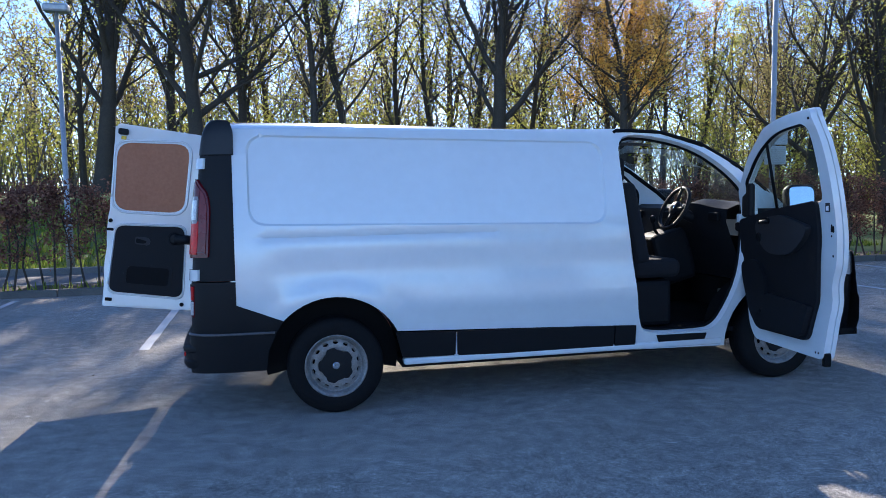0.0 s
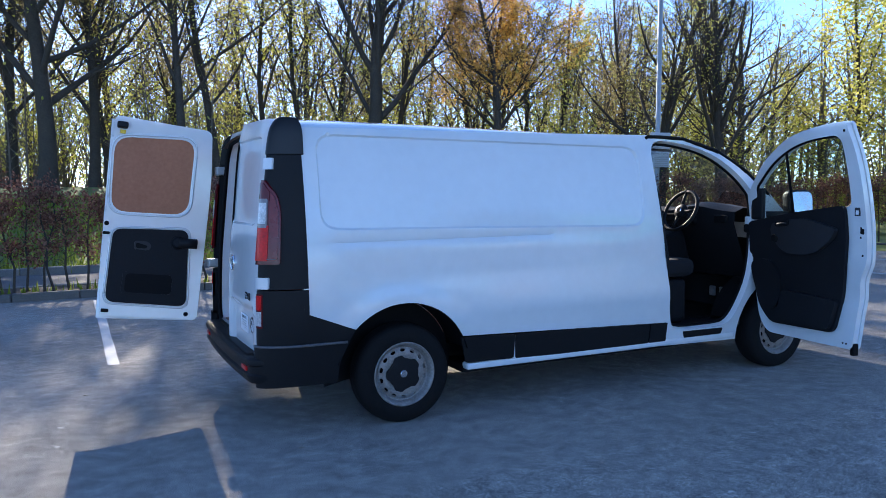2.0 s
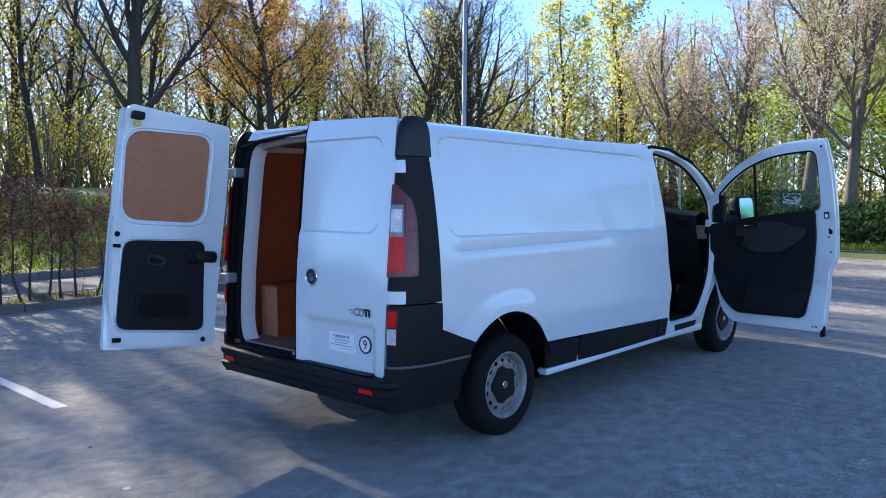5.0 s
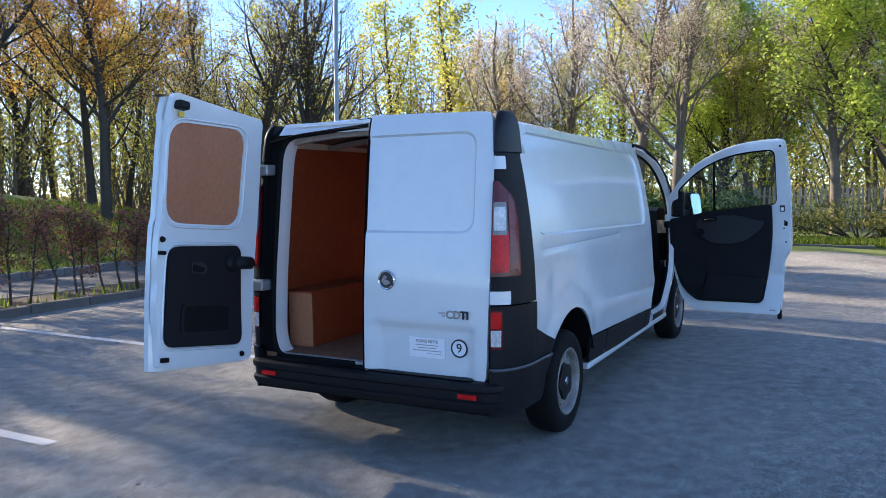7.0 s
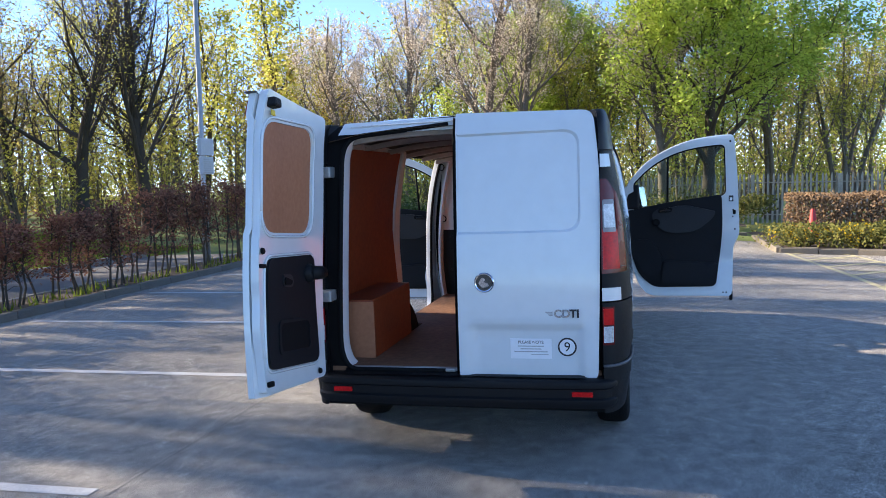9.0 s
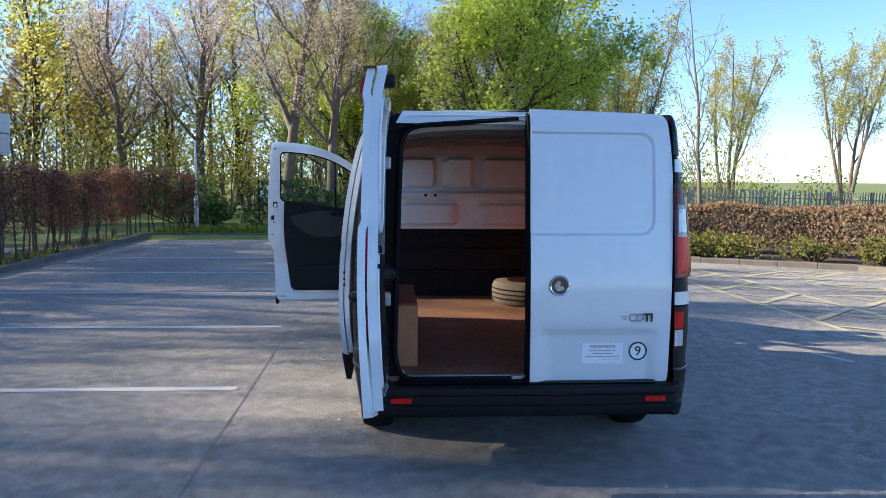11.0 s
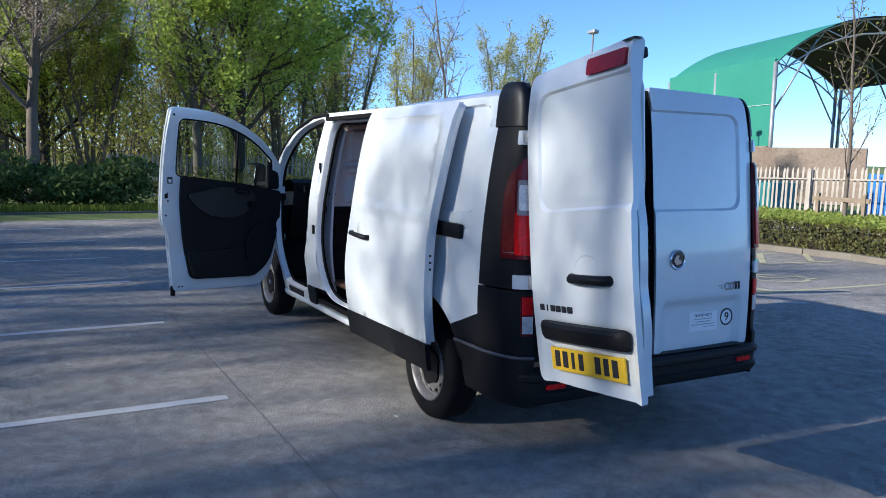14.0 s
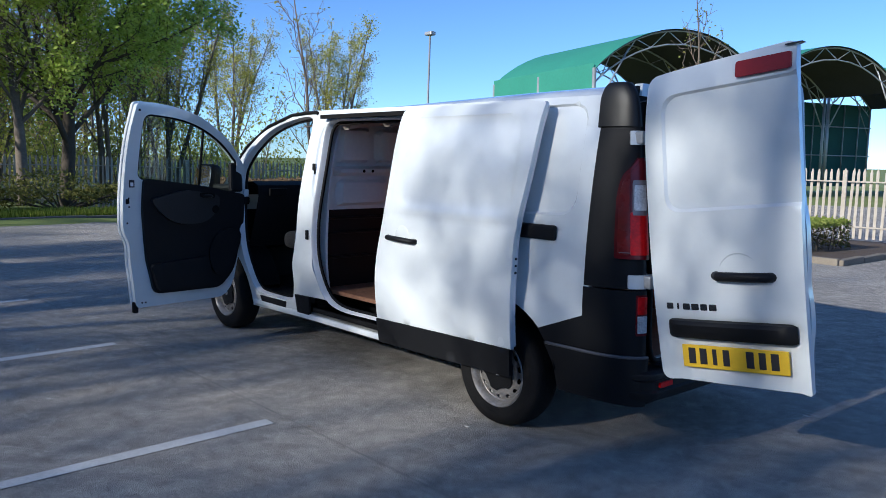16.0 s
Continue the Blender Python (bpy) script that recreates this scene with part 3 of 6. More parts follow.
# far woods: a belt of thin stems and leaf clumps beyond the trees
def build_woods():
    rng = random.Random(11)
    bark, leaves = ([], []), ([], [])
    for _ in range(300):
        a = radians(rng.uniform(-22, 125))
        far = rng.uniform(46, 80)
        x, y = far * math.cos(a), far * math.sin(a)
        if a < 0:
            x += 8
        h = rng.uniform(8, 15) * (0.9 if a < 0.05 else 1)
        z0 = ground_z(x, y)
        tube_data([(x, y, z0), (x + rng.uniform(-.5, .5), y, z0 + h * .5), (x + rng.uniform(-.8, .8), y, z0 + h)], [.14, .09, .02], 4, bark[0], bark[1], False)
        for k in range(16):
            q, w = z0 + h * rng.uniform(.15, .8), rng.uniform(0, 6.28)
            r = rng.uniform(1.0, 3.2)
            tube_data([(x, y, q), (x + math.cos(w) * r * .5, y + math.sin(w) * r * .5, q + r * .35), (x + math.cos(w) * r, y + math.sin(w) * r, q + r * .95)], [.05, .03, .012], 3, bark[0], bark[1], False)
        for _ in range(420 if a < 1.05 else 360):
            q = rng.random() ** 1.2
            c = Vector((x + rng.gauss(0, 2.2), y + rng.gauss(0, 2.2), z0 + h * (0.02 + q * 1.0) + rng.gauss(0, .5)))
            u = Vector((rng.uniform(-1, 1), rng.uniform(-1, 1), rng.uniform(-1, 1))).normalized() * rng.uniform(.08, .22)
            v = u.orthogonal().normalized() * rng.uniform(.06, .13)
            b = len(leaves[0])
            leaves[0].extend([c - u, c + v, c + u, c - v])
            leaves[1].append((b, b + 1, b + 2, b + 3))
    top = thing("far_woods", label="distant belt of spring woodland behind the trees", category="woods", kind="stuff")
    link_mesh("stems", bark[0], bark[1], BARK_FAR, top)
    link_mesh("foliage", leaves[0], leaves[1], LEAF_WOODS, top)


build_woods()


# ---- shrubs and hedges ----
def leafy(name, inside, count, size, material, parent, seed, flat_out=1.0):
    """Many small leaves at places drawn by inside(rng)."""
    rng = random.Random(seed)
    verts, faces = [], []
    for _ in range(count):
        c = Vector(inside(rng))
        u = Vector((rng.uniform(-1, 1), rng.uniform(-1, 1), rng.uniform(-1, 1) * flat_out)).normalized() * size * rng.uniform(.5, 1.1)
        v = u.orthogonal().normalized() * size * rng.uniform(.3, .55)
        b = len(verts)
        verts.extend([c - u, c + v, c + u, c - v])
        faces.append((b, b + 1, b + 2, b + 3))
    return link_mesh(name, verts, faces, material, parent)


def beech_hedge():
    rng = random.Random(21)
    top = thing("beech_hedge", label="thin beech hedge with bare stems and dry copper leaves", category="hedge", kind="stuff")
    verts, faces, tips = [], [], []
    x = -12.0
    while x < 18.5:
        y = 7.85 + rng.uniform(-.16, .16)
        h = 1.5 + 0.3 * noise.noise(Vector((x * .35, 0, 0))) + (0.25 if x < 0.5 or x > 7 else -0.1)
        gap = 2.2 < x < 4.4
        if not (gap and rng.random() < .2):
            p = Vector((x, y, 0.05)) if x < 16.9 else Vector((17.15 + y - 7.85, 7.85 - (x - 16.9), 0.09))
            pts = [p]
            for i in range(4):
                p = p + Vector((rng.gauss(0, .05), rng.gauss(0, .05), h / 4.4))
                pts.append(p)
            tube_data(pts, [.022, .018, .014, .010, .005], 5, verts, faces, False)
            for k in range(26):
                f = rng.uniform(.25, .99) * 4
                i = int(f)
                at = pts[i].lerp(pts[i + 1], f - i)
                d = Vector((rng.uniform(-1, 1), rng.uniform(-1, 1), rng.uniform(.1, .9))).normalized() * rng.uniform(.14, .36)
                mid = at + d * .5 + Vector((0, 0, .03))
                tube_data([at, mid, at + d], [.006, .004, .002], 3, verts, faces, False)
                w = 1.0 if at.z > .55 * h else 0.42
                if rng.random() < w:
                    tips.append((at + d, w))
                    tips.append((mid, w))
        x += rng.uniform(.12, .28)
    link_mesh("stems", verts, faces, BARK, top)
    leafy("leaves", lambda r: tips[r.randrange(len(tips))][0] + Vector((r.gauss(0, .07), r.gauss(0, .07), r.gauss(0, .06))), 88000, .038, LEAF_HEDGE, top, 23)


beech_hedge()


def shrub(name, x, y, rx, ry, h, count, size, material, label, z0=0.05, seed=1, low=0.05):
    top = thing(name, (x, y, z0), label, "shrub")
    rng = random.Random(seed)
    lumps = [(rng.uniform(-.75, .75) * rx, rng.uniform(-.8, .8) * ry, rng.uniform(.25, .75) * h, rng.uniform(.22, .5)) for _ in range(15)]

    def inside(r):
        cx, cy, cz, s = lumps[r.randrange(len(lumps))]
        d = Vector((r.gauss(0, 1), r.gauss(0, 1), r.gauss(0, 1))).normalized() * r.uniform(.6, 1.0)
        return (cx + d.x * s * rx, cy + d.y * s * ry, max(low, min(h, cz + d.z * s * h * .75)))
    leafy("foliage", inside, count, size, material, top, seed)
    verts, faces = [], []
    for cx, cy, cz, s in lumps:
        tube_data([(cx * .2, cy * .2, 0), (cx * .7, cy * .7, cz * .6), (cx, cy, cz)], [.03, .02, .008], 5, verts, faces, False)
    link_mesh("woody_base", verts, faces, BARK, top)
    return top


shrub("laurel_bush", 18.6, 2.5, 1.2, 2.5, 1.5, 7500, .10, LEAF_DARK, "dense dark green laurel bush on the verge", seed=31)
shrub("bramble_bush", 20.2, -2.6, 1.0, 2.6, 1.1, 3600, .07, LEAF_SHRUB, "loose green bramble bush under the trees", seed=32)
shrub("laurel_bush", 21.5, 7.5, 1.3, 2.2, 1.7, 4000, .10, LEAF_DARK, "dark green evergreen bush under the trees", seed=33)
shrub("laurel_bush", 20.5, 11.5, 1.5, 2.2, 1.9, 4000, .10, LEAF_SPRING, "loose light green bush under the trees", seed=34)


def clipped_hedge(points, h, width, material, face_material, label, z0=0.09, seed=41, per=900):
    top = thing("clipped_hedge", label=label, category="hedge", kind="stuff")
    runs = []
    for a, b in zip(points, points[1:]):
        a, b = Vector((*a, 0)), Vector((*b, 0))
        runs.append((a, b, (b - a).length))
    total = sum(r[2] for r in runs)

    def pick(r, on_top):
        f = r.random() * total
        for a, b, ln in runs:
            if f <= ln:
                break
            f -= ln
        d = (b - a).normalized()
        s = Vector((-d.y, d.x, 0))
        p = a + d * f
        hh = h * (1 + .14 * noise.noise(p * .7))
        if on_top:
            q = p + s * r.uniform(-.5, .5) * width
            return (q.x, q.y, z0 + hh + r.gauss(0, .035))
        q = p + s * (r.choice((-.5, .5)) * width + r.gauss(0, .06))
        return (q.x, q.y, z0 + r.uniform(.03, 1) * hh)
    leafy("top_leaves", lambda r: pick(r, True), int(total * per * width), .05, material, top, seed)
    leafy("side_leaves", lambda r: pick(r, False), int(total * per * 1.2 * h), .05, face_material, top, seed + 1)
    verts, faces = [], []
    rng = random.Random(seed + 2)
    for a, b, ln in runs:
        d = (b - a).normalized()
        s = Vector((-d.y, d.x, 0))
        for k in range(int(ln * 22)):
            p = a + d * rng.uniform(0, ln) + s * rng.uniform(-.42, .42) * width
            tube_data([(p.x, p.y, z0), (p.x + rng.gauss(0, .08), p.y + rng.gauss(0, .08), z0 + h * .5), (p.x + rng.gauss(0, .12), p.y + rng.gauss(0, .12), z0 + h * .98)], [.012, .009, .004], 3, verts, faces, False)
    link_mesh("twigs", verts, faces, BARK, top)


clipped_hedge([(15.2, -4.6), (14.6, -7.2), (13.4, -9.8), (11.6, -11.0)], 1.08, 1.0, LEAF_BROWN, LEAF_BROWN, "clipped brown twiggy hedge in a planting bed", seed=41, per=1500, z0=-.08)
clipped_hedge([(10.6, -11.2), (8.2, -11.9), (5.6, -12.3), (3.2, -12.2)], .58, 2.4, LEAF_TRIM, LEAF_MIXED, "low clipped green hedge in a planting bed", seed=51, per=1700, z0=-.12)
for fx, fy, fs in ((13.0, -4.55, 61), (12.3, -7.0, 62), (12.75, -5.75, 63)):
    top = shrub("flowering_shrub", fx, fy, .55, .65, 0.6, 170, .045, PETAL if fs != 62 else LEAF_SPRING, "low shrub covered in yellow flowers in a bed", z0=park_z(fx, fy) + .08, seed=fs)
    leafy("green_leaves", lambda r: (r.gauss(0, .35), r.gauss(0, .38), r.uniform(.05, .52)), 1500, .05, LEAF_SHRUB, top, fs + 10)
for fx, fy, fs in ((12.5, -6.4, 65), (11.5, -8.7, 66), (10.8, -9.9, 67)):
    shrub("green_shrub", fx, fy, .5, .6, .65, 1100, .05, LEAF_SHRUB, "loose leafy green shrub in a planting bed", z0=park_z(fx, fy) + .08, seed=fs)


# ---- fence ----
def fence_z(x, y):
    """The fence stands a little lower than the asphalt where it runs behind the far kerb."""
    return min(park_z(x, y), -.33) if x > 23 else park_z(x, y)


def palisade(points, h=1.70):
    top = thing("palisade_fence", label="weathered steel palisade fence with pointed pales", category="fence", kind="structure")
    bm = bmesh.new()
    w, t = .034, .012
    outline = [(-w, 0), (w, 0), (w, h - .09), (0.012, h), (-0.012, h), (-w, h - .09)]
    f = bm.faces.new([bm.verts.new((x, -t * (1 if abs(x) > .02 else 0), z)) for x, z in outline])
    ex = bmesh.ops.extrude_face_region(bm, geom=[f])
    bmesh.ops.translate(bm, verts=[g for g in ex["geom"] if isinstance(g, bmesh.types.BMVert)], vec=(0, .004, 0))
    proto = part("pale", bm, PALE)
    me = proto.data
    bpy.data.objects.remove(proto)
    rng = random.Random(71)
    for (x0, y0), (x1, y1) in zip(points, points[1:]):
        d = Vector((x1 - x0, y1 - y0, 0))
        ln = d.length
        ang = math.degrees(math.atan2(d.y, d.x))
        d.normalize()
        n = int(ln / .155)
        for i in range(n):
            ob = new("pale", me)
            ob.parent = top
            p = Vector((x0, y0, 0)) + d * (i + .5) * ln / n
            ob.matrix_basis = pose(p.x, p.y, .16 + fence_z(p.x, p.y) + rng.uniform(-.015, .015), LEAN, 0, 0) @ pose(0, 0, 0, 0, rng.gauss(0, .7), ang)
        for k in range(int(ln / 2.75) + 1):
            p = Vector((x0, y0, 0)) + d * k * 2.75 + Vector((d.y, -d.x, 0)) * .07
            q = Vector((x0, y0, 0)) + d * min(ln, (k + 1) * 2.75) + Vector((d.y, -d.x, 0)) * .07
            p.z, q.z = fence_z(p.x, p.y), fence_z(q.x, q.y)
            box("post", (p.x, p.y, p.z + .95), (.1, .055, 1.75), PALE, top, turn=Matrix.Rotation(radians(ang), 4, 'Z'))
            for z in (.45, 1.55):
                tube("rail", [p + Vector((0, 0, z)) - Vector((d.y, -d.x, 0)) * .035, q + Vector((0, 0, z)) - Vector((d.y, -d.x, 0)) * .035], .024, PALE, top, 4, smooth=False)


palisade([(23.5, 0.5), (23.5, -16.0), (-9.0, -16.0)])


# ---- lamp posts ----
def lamp_post(x, y, h, boxed=False):
    top = thing("lamp_post", (x, y, max(0.0, ground_z(x, y)) if y > 0 else ground_z(x, y)), "tall grey steel lamp post" + (" with grey notice boxes strapped on" if boxed else " with a box lamp head"), "lamp post", "car park lamp posts")
    top.rotation_euler.x = radians(LEAN)
    tube("column", [(0, 0, 0), (0, 0, 1.2), (0, 0, 1.25), (0, 0, h)], [.085, .08, .058, .045], STEEL, top, 14)
    bm = bmesh.new()
    add_box(bm, (0, 0, h + .07), (.5, .32, .18), .05)
    part("lamp_head", bm, STEEL, top, "square lamp head")
    if boxed:
        bm = bmesh.new()
        add_box(bm, (0, -.09, 2.63), (.52, .1, .36), .015)
        part("notice_board", bm, BOARD, top, "plain pale grey notice board")
        bm = bmesh.new()
        add_box(bm, (0, -.09, 2.23), (.46, .1, .38), .015)
        part("notice_board", bm, BOARD, top, "pale grey notice board with ruled lines")
        for k in range(7):
            box("text_bar", (0, -.142, 2.08 + k * .045), (.38, .004, .012), STEEL, top)


BOARD = mat("pale_board", (0.5, 0.52, 0.55), 0.6, vary=.08, scale=5)
lamp_post(10.0, 8.15, 8.5, True)
lamp_post(25.0, -20.4, 8.0)
lamp_post(-4.55, 11.9, 5.55)

# ---- van: materials ----
WHITE = mat("white_van_paint", (0.705, 0.745, 0.76), 0.24, vary=0.04, scale=1.3, fine=12.0, coat=1.0)
WHITE_IN = mat("white_inner_paint", (0.76, 0.765, 0.765), 0.45, vary=0.05, scale=3.0, fine=25.0)
CAP = mat("smooth_black_plastic", (0.008, 0.0085, 0.0095), 0.38, vary=0.1, scale=4.0, fine=40.0, spec=0.35)
BLACK = mat("grained_black_plastic", (0.009, 0.0095, 0.011), 0.5, vary=0.15, scale=4.0, fine=90.0, bump=0.15, bump_scale=500.0, spec=0.2)
# grey door lip; on the bumper this grey stands in for a highlight
CREASE = mat("grey_lip_and_edge_highlight", (0.09, 0.092, 0.10), 0.4, vary=0.2, scale=8.0, fine=60.0, spec=0.4)
TRIM = mat("dark_door_trim", (0.010, 0.0105, 0.0125), 0.6, vary=0.2, scale=4.0, fine=80.0, bump=0.12, bump_scale=400.0, spec=0.2)
SEAL = mat("black_rubber_seal", (0.006, 0.006, 0.0065), 0.7, vary=0.2, spec=0.15)
RUBBER = mat("tyre_rubber", (0.007, 0.007, 0.0075), 0.8, spec=0.2, vary=0.3, scale=8.0, fine=50.0, bump=0.3, bump_scale=120.0)
RIM = mat("silver_painted_steel", (0.33, 0.32, 0.31), 0.42, scale=14.0, fine=70.0, second=(0.15, 0.13, 0.11), metal=0.2)
CHROME = mat("chrome", (0.75, 0.76, 0.78), 0.12, vary=0.03, metal=1.0)
ROOF_IN = mat("brown_grey_roof_lining", (0.17, 0.135, 0.11), 0.8, scale=3.0, fine=25.0, second=(0.09, 0.07, 0.055), bump=0.1)
ROOF_BOW = mat("brown_grey_roof_bow", (0.36, 0.32, 0.29), 0.6, vary=0.2, scale=4.0, fine=30.0)
PLY = mat("orange_plywood", (0.35, 0.068, 0.018), 0.6, scale=2.0, fine=30.0, second=(0.20, 0.034, 0.010), bump=0.1)
PLY_PALE = mat("pale_plywood", (0.48, 0.20, 0.10), 0.65, scale=2.5, fine=35.0, second=(0.36, 0.13, 0.06), bump=0.1)
PLY_FLOOR = mat("worn_plywood_floor", (0.32, 0.16, 0.085), 0.75, scale=3.0, fine=25.0, second=(0.15, 0.07, 0.038), bump=0.2)
PAD = mat("dark_grey_trim_pad", (0.022, 0.023, 0.026), 0.5, vary=0.2, scale=4.0, fine=80.0, bump=0.1, bump_scale=400.0, spec=0.3)
CLOTH = mat("dark_seat_cloth", (0.011, 0.011, 0.013), 0.95, vary=0.3, scale=9.0, fine=140.0, bump=0.3, bump_scale=300.0)
BRAKE_LENS = mat("dark_red_brake_lens", (0.25, 0.006, 0.012), 0.3, vary=0.12, scale=12.0, fine=60.0, spec=0.3)
RED_LENS = mat("red_lamp_lens", (0.62, 0.006, 0.008), 0.3, vary=0.35, scale=14.0, fine=60.0, spec=0.15, coat=0.25)
BROWN_LENS = mat("brownish_red_lamp_side", (0.16, 0.010, 0.010), 0.28, vary=0.3, scale=12.0, fine=60.0, spec=0.25, coat=0.4)
DARK_LENS = mat("dark_red_lamp_rim", (0.11, 0.006, 0.010), 0.25, vary=0.2, spec=0.25, coat=0.3)
CLEAR_LENS = mat("clear_lamp_lens", (0.60, 0.59, 0.59), 0.15, vary=0.4, scale=25.0, fine=110.0, coat=0.6)
LENS_GREY = mat("smoky_lens_edge", (0.20, 0.17, 0.175), 0.2, vary=0.2, scale=20.0, coat=0.5)
DARK_CHROME = mat("dark_chrome", (0.10, 0.105, 0.11), 0.25, vary=0.05, metal=0.9)
PLATE = mat("yellow_number_plate", (0.78, 0.50, 0.02), 0.4, vary=0.05)
STICKER = mat("white_sticker", (0.86, 0.87, 0.90), 0.4, vary=0.03)
INK = mat("dark_print", (0.02, 0.02, 0.025), 0.5, vary=0.1)
RED_PRINT = mat("red_print", (0.5, 0.05, 0.06), 0.5, vary=0.1)
GLASS = glass_mat("clear_glass", (0.80, 0.86, 0.84))
MIRROR = mat("mirror_glass", (0.9, 0.9, 0.9), 0.03, vary=0.0, metal=1.0)


# ---- van: shape ----
def curve_at(table, v):
    for (a, fa), (b, fb) in zip(table, table[1:]):
        if v <= b:
            t = max(0.0, (v - a) / (b - a))
            return fa + (fb - fa) * t
    return table[-1][1]


def spline(table):
    """Smooth curve through a short table, as a dense table."""
    out = []
    xs, ys = [p[0] for p in table], [p[1] for p in table]
    m = []
    for i in range(len(xs)):
        a, b = max(0, i - 1), min(len(xs) - 1, i + 1)
        m.append((ys[b] - ys[a]) / (xs[b] - xs[a]))
    for i in range(len(xs) - 1):
        h = xs[i + 1] - xs[i]
        for k in range(8):
            t = k / 8
            h00, h10, h01, h11 = 2*t**3 - 3*t**2 + 1, t**3 - 2*t**2 + t, -2*t**3 + 3*t**2, t**3 - t**2
            out.append((xs[i] + t * h, h00 * ys[i] + h10 * h * m[i] + h01 * ys[i + 1] + h11 * h * m[i + 1]))
    return out + [(xs[-1], ys[-1])]


WIDTH = spline([(.28, .905), (.45, .935), (.55, .95), (.70, .97), (.85, .978), (1.0, .975), (1.2, .965), (1.4, .945), (1.6, .917), (1.75, .89), (1.87, .862), (1.94, .838), (2.0, .80)])
REAR = spline([(.30, -.975), (.5, -.98), (.8, -.975), (1.07, -.962), (1.3, -.94), (1.55, -.915), (1.8, -.888), (1.95, -.862), (2.04, -.835)])
SWAGE = 1.235


def rounded_box_distance(x, z, x0, x1, z0, z1, r):
    qx = abs(x - (x0 + x1) / 2) - ((x1 - x0) / 2 - r)
    qz = abs(z - (z0 + z1) / 2) - ((z1 - z0) / 2 - r)
    return math.hypot(max(qx, 0), max(qz, 0)) + min(max(qx, qz), 0) - r


def roof_drop(x):
    return 0.075 * smooth01((x + 0.6) / 3.4)


def half_width(x, z, stamped=True):
    zz = z + roof_drop(x) * smooth01((z - 1.2) / .7)
    y = curve_at(WIDTH, zz)
    y -= 0.10 * smooth01((x - 2.9) / 1.2) + 0.22 * smooth01((x - 4.0) / .5) ** 2
    if stamped and x < 2.3:
        d = rounded_box_distance(x, z + .02 * x, -.56, 2.03, 1.31, 1.925, .12)
        y -= 0.016 * smooth01(-d / .013)
        # swage line under the stamped field and a soft shoulder low on the side
        y -= 0.008 * math.exp(-((z - SWAGE) / .014) ** 2) * smooth01((x + .55) / .1) * smooth01((2.1 - x) / .3)
        y += 0.010 * math.exp(-((z - .74) / .06) ** 2) * smooth01((x - .42) / .3) - .012 * math.exp(-((z - 1.0) / .13) ** 2) * smooth01((x + .5) / .2)
        y += 0.012 * smooth01((.60 - math.hypot(x, z - .335)) / .05) * smooth01((z - .5) / .2)
    return y


def side(sign):
    return lambda x, z, d: Vector((x, sign * (half_width(x, z) - d), z))


def rear_x(y, z):
    return curve_at(REAR, z) + 0.035 * (abs(y) / .85) ** 4


def rear(y, z, d):
    x = rear_x(y, z)
    a = abs(y)
    e = rounded_box_distance(a, z, -.2, .715, 1.35, 1.925, .09)
    x += 0.014 * smooth01(-e / .013)
    e = rounded_box_distance(a, z, .045, .74, .46, .845, .05)
    x += 0.030 * smooth01(-e / .06)
    return Vector((x + d, y, z))


def inside_loop(p, loop):
    x, y = p
    hit = False
    j = len(loop) - 1
    for i in range(len(loop)):
        xi, yi = loop[i]
        xj, yj = loop[j]
        if (yi > y) != (yj > y) and x < (xj - xi) * (y - yi) / (yj - yi) + xi:
            hit = not hit
        j = i
    return hit


def soften(loop, rounds=2, cut=0.25):
    """Cuts corners of a closed outline."""
    for _ in range(rounds):
        out = []
        for i, a in enumerate(loop):
            b = loop[(i + 1) % len(loop)]
            out.append((a[0] + (b[0] - a[0]) * cut, a[1] + (b[1] - a[1]) * cut))
            out.append((b[0] + (a[0] - b[0]) * cut, b[1] + (a[1] - b[1]) * cut))
        loop = out
    return loop


def round_corners(loop, radius):
    """Rounds every corner of a closed outline; radius may be one number or one for each corner."""
    out = []
    n = len(loop)
    for i in range(n):
        r = radius[i] if isinstance(radius, (list, tuple)) else radius
        p, a, b = Vector(loop[i]), Vector(loop[i - 1]), Vector(loop[(i + 1) % n])
        if r <= 0:
            out.append(tuple(p))
            continue
        r1, r2 = min(r, (a - p).length * .48), min(r, (b - p).length * .48)
        s, e = p + (a - p).normalized() * r1, p + (b - p).normalized() * r2
        for k in range(6):
            t = k / 5
            out.append(tuple(s * (1 - t) ** 2 + p * 2 * t * (1 - t) + e * t * t))
    return out


def split_long(loop, step):
    out = []
    for i, a in enumerate(loop):
        b = loop[(i + 1) % len(loop)]
        n = max(1, int(math.hypot(b[0] - a[0], b[1] - a[1]) / step))
        for k in range(n):
            out.append((a[0] + (b[0] - a[0]) * k / n, a[1] + (b[1] - a[1]) * k / n))
    return out


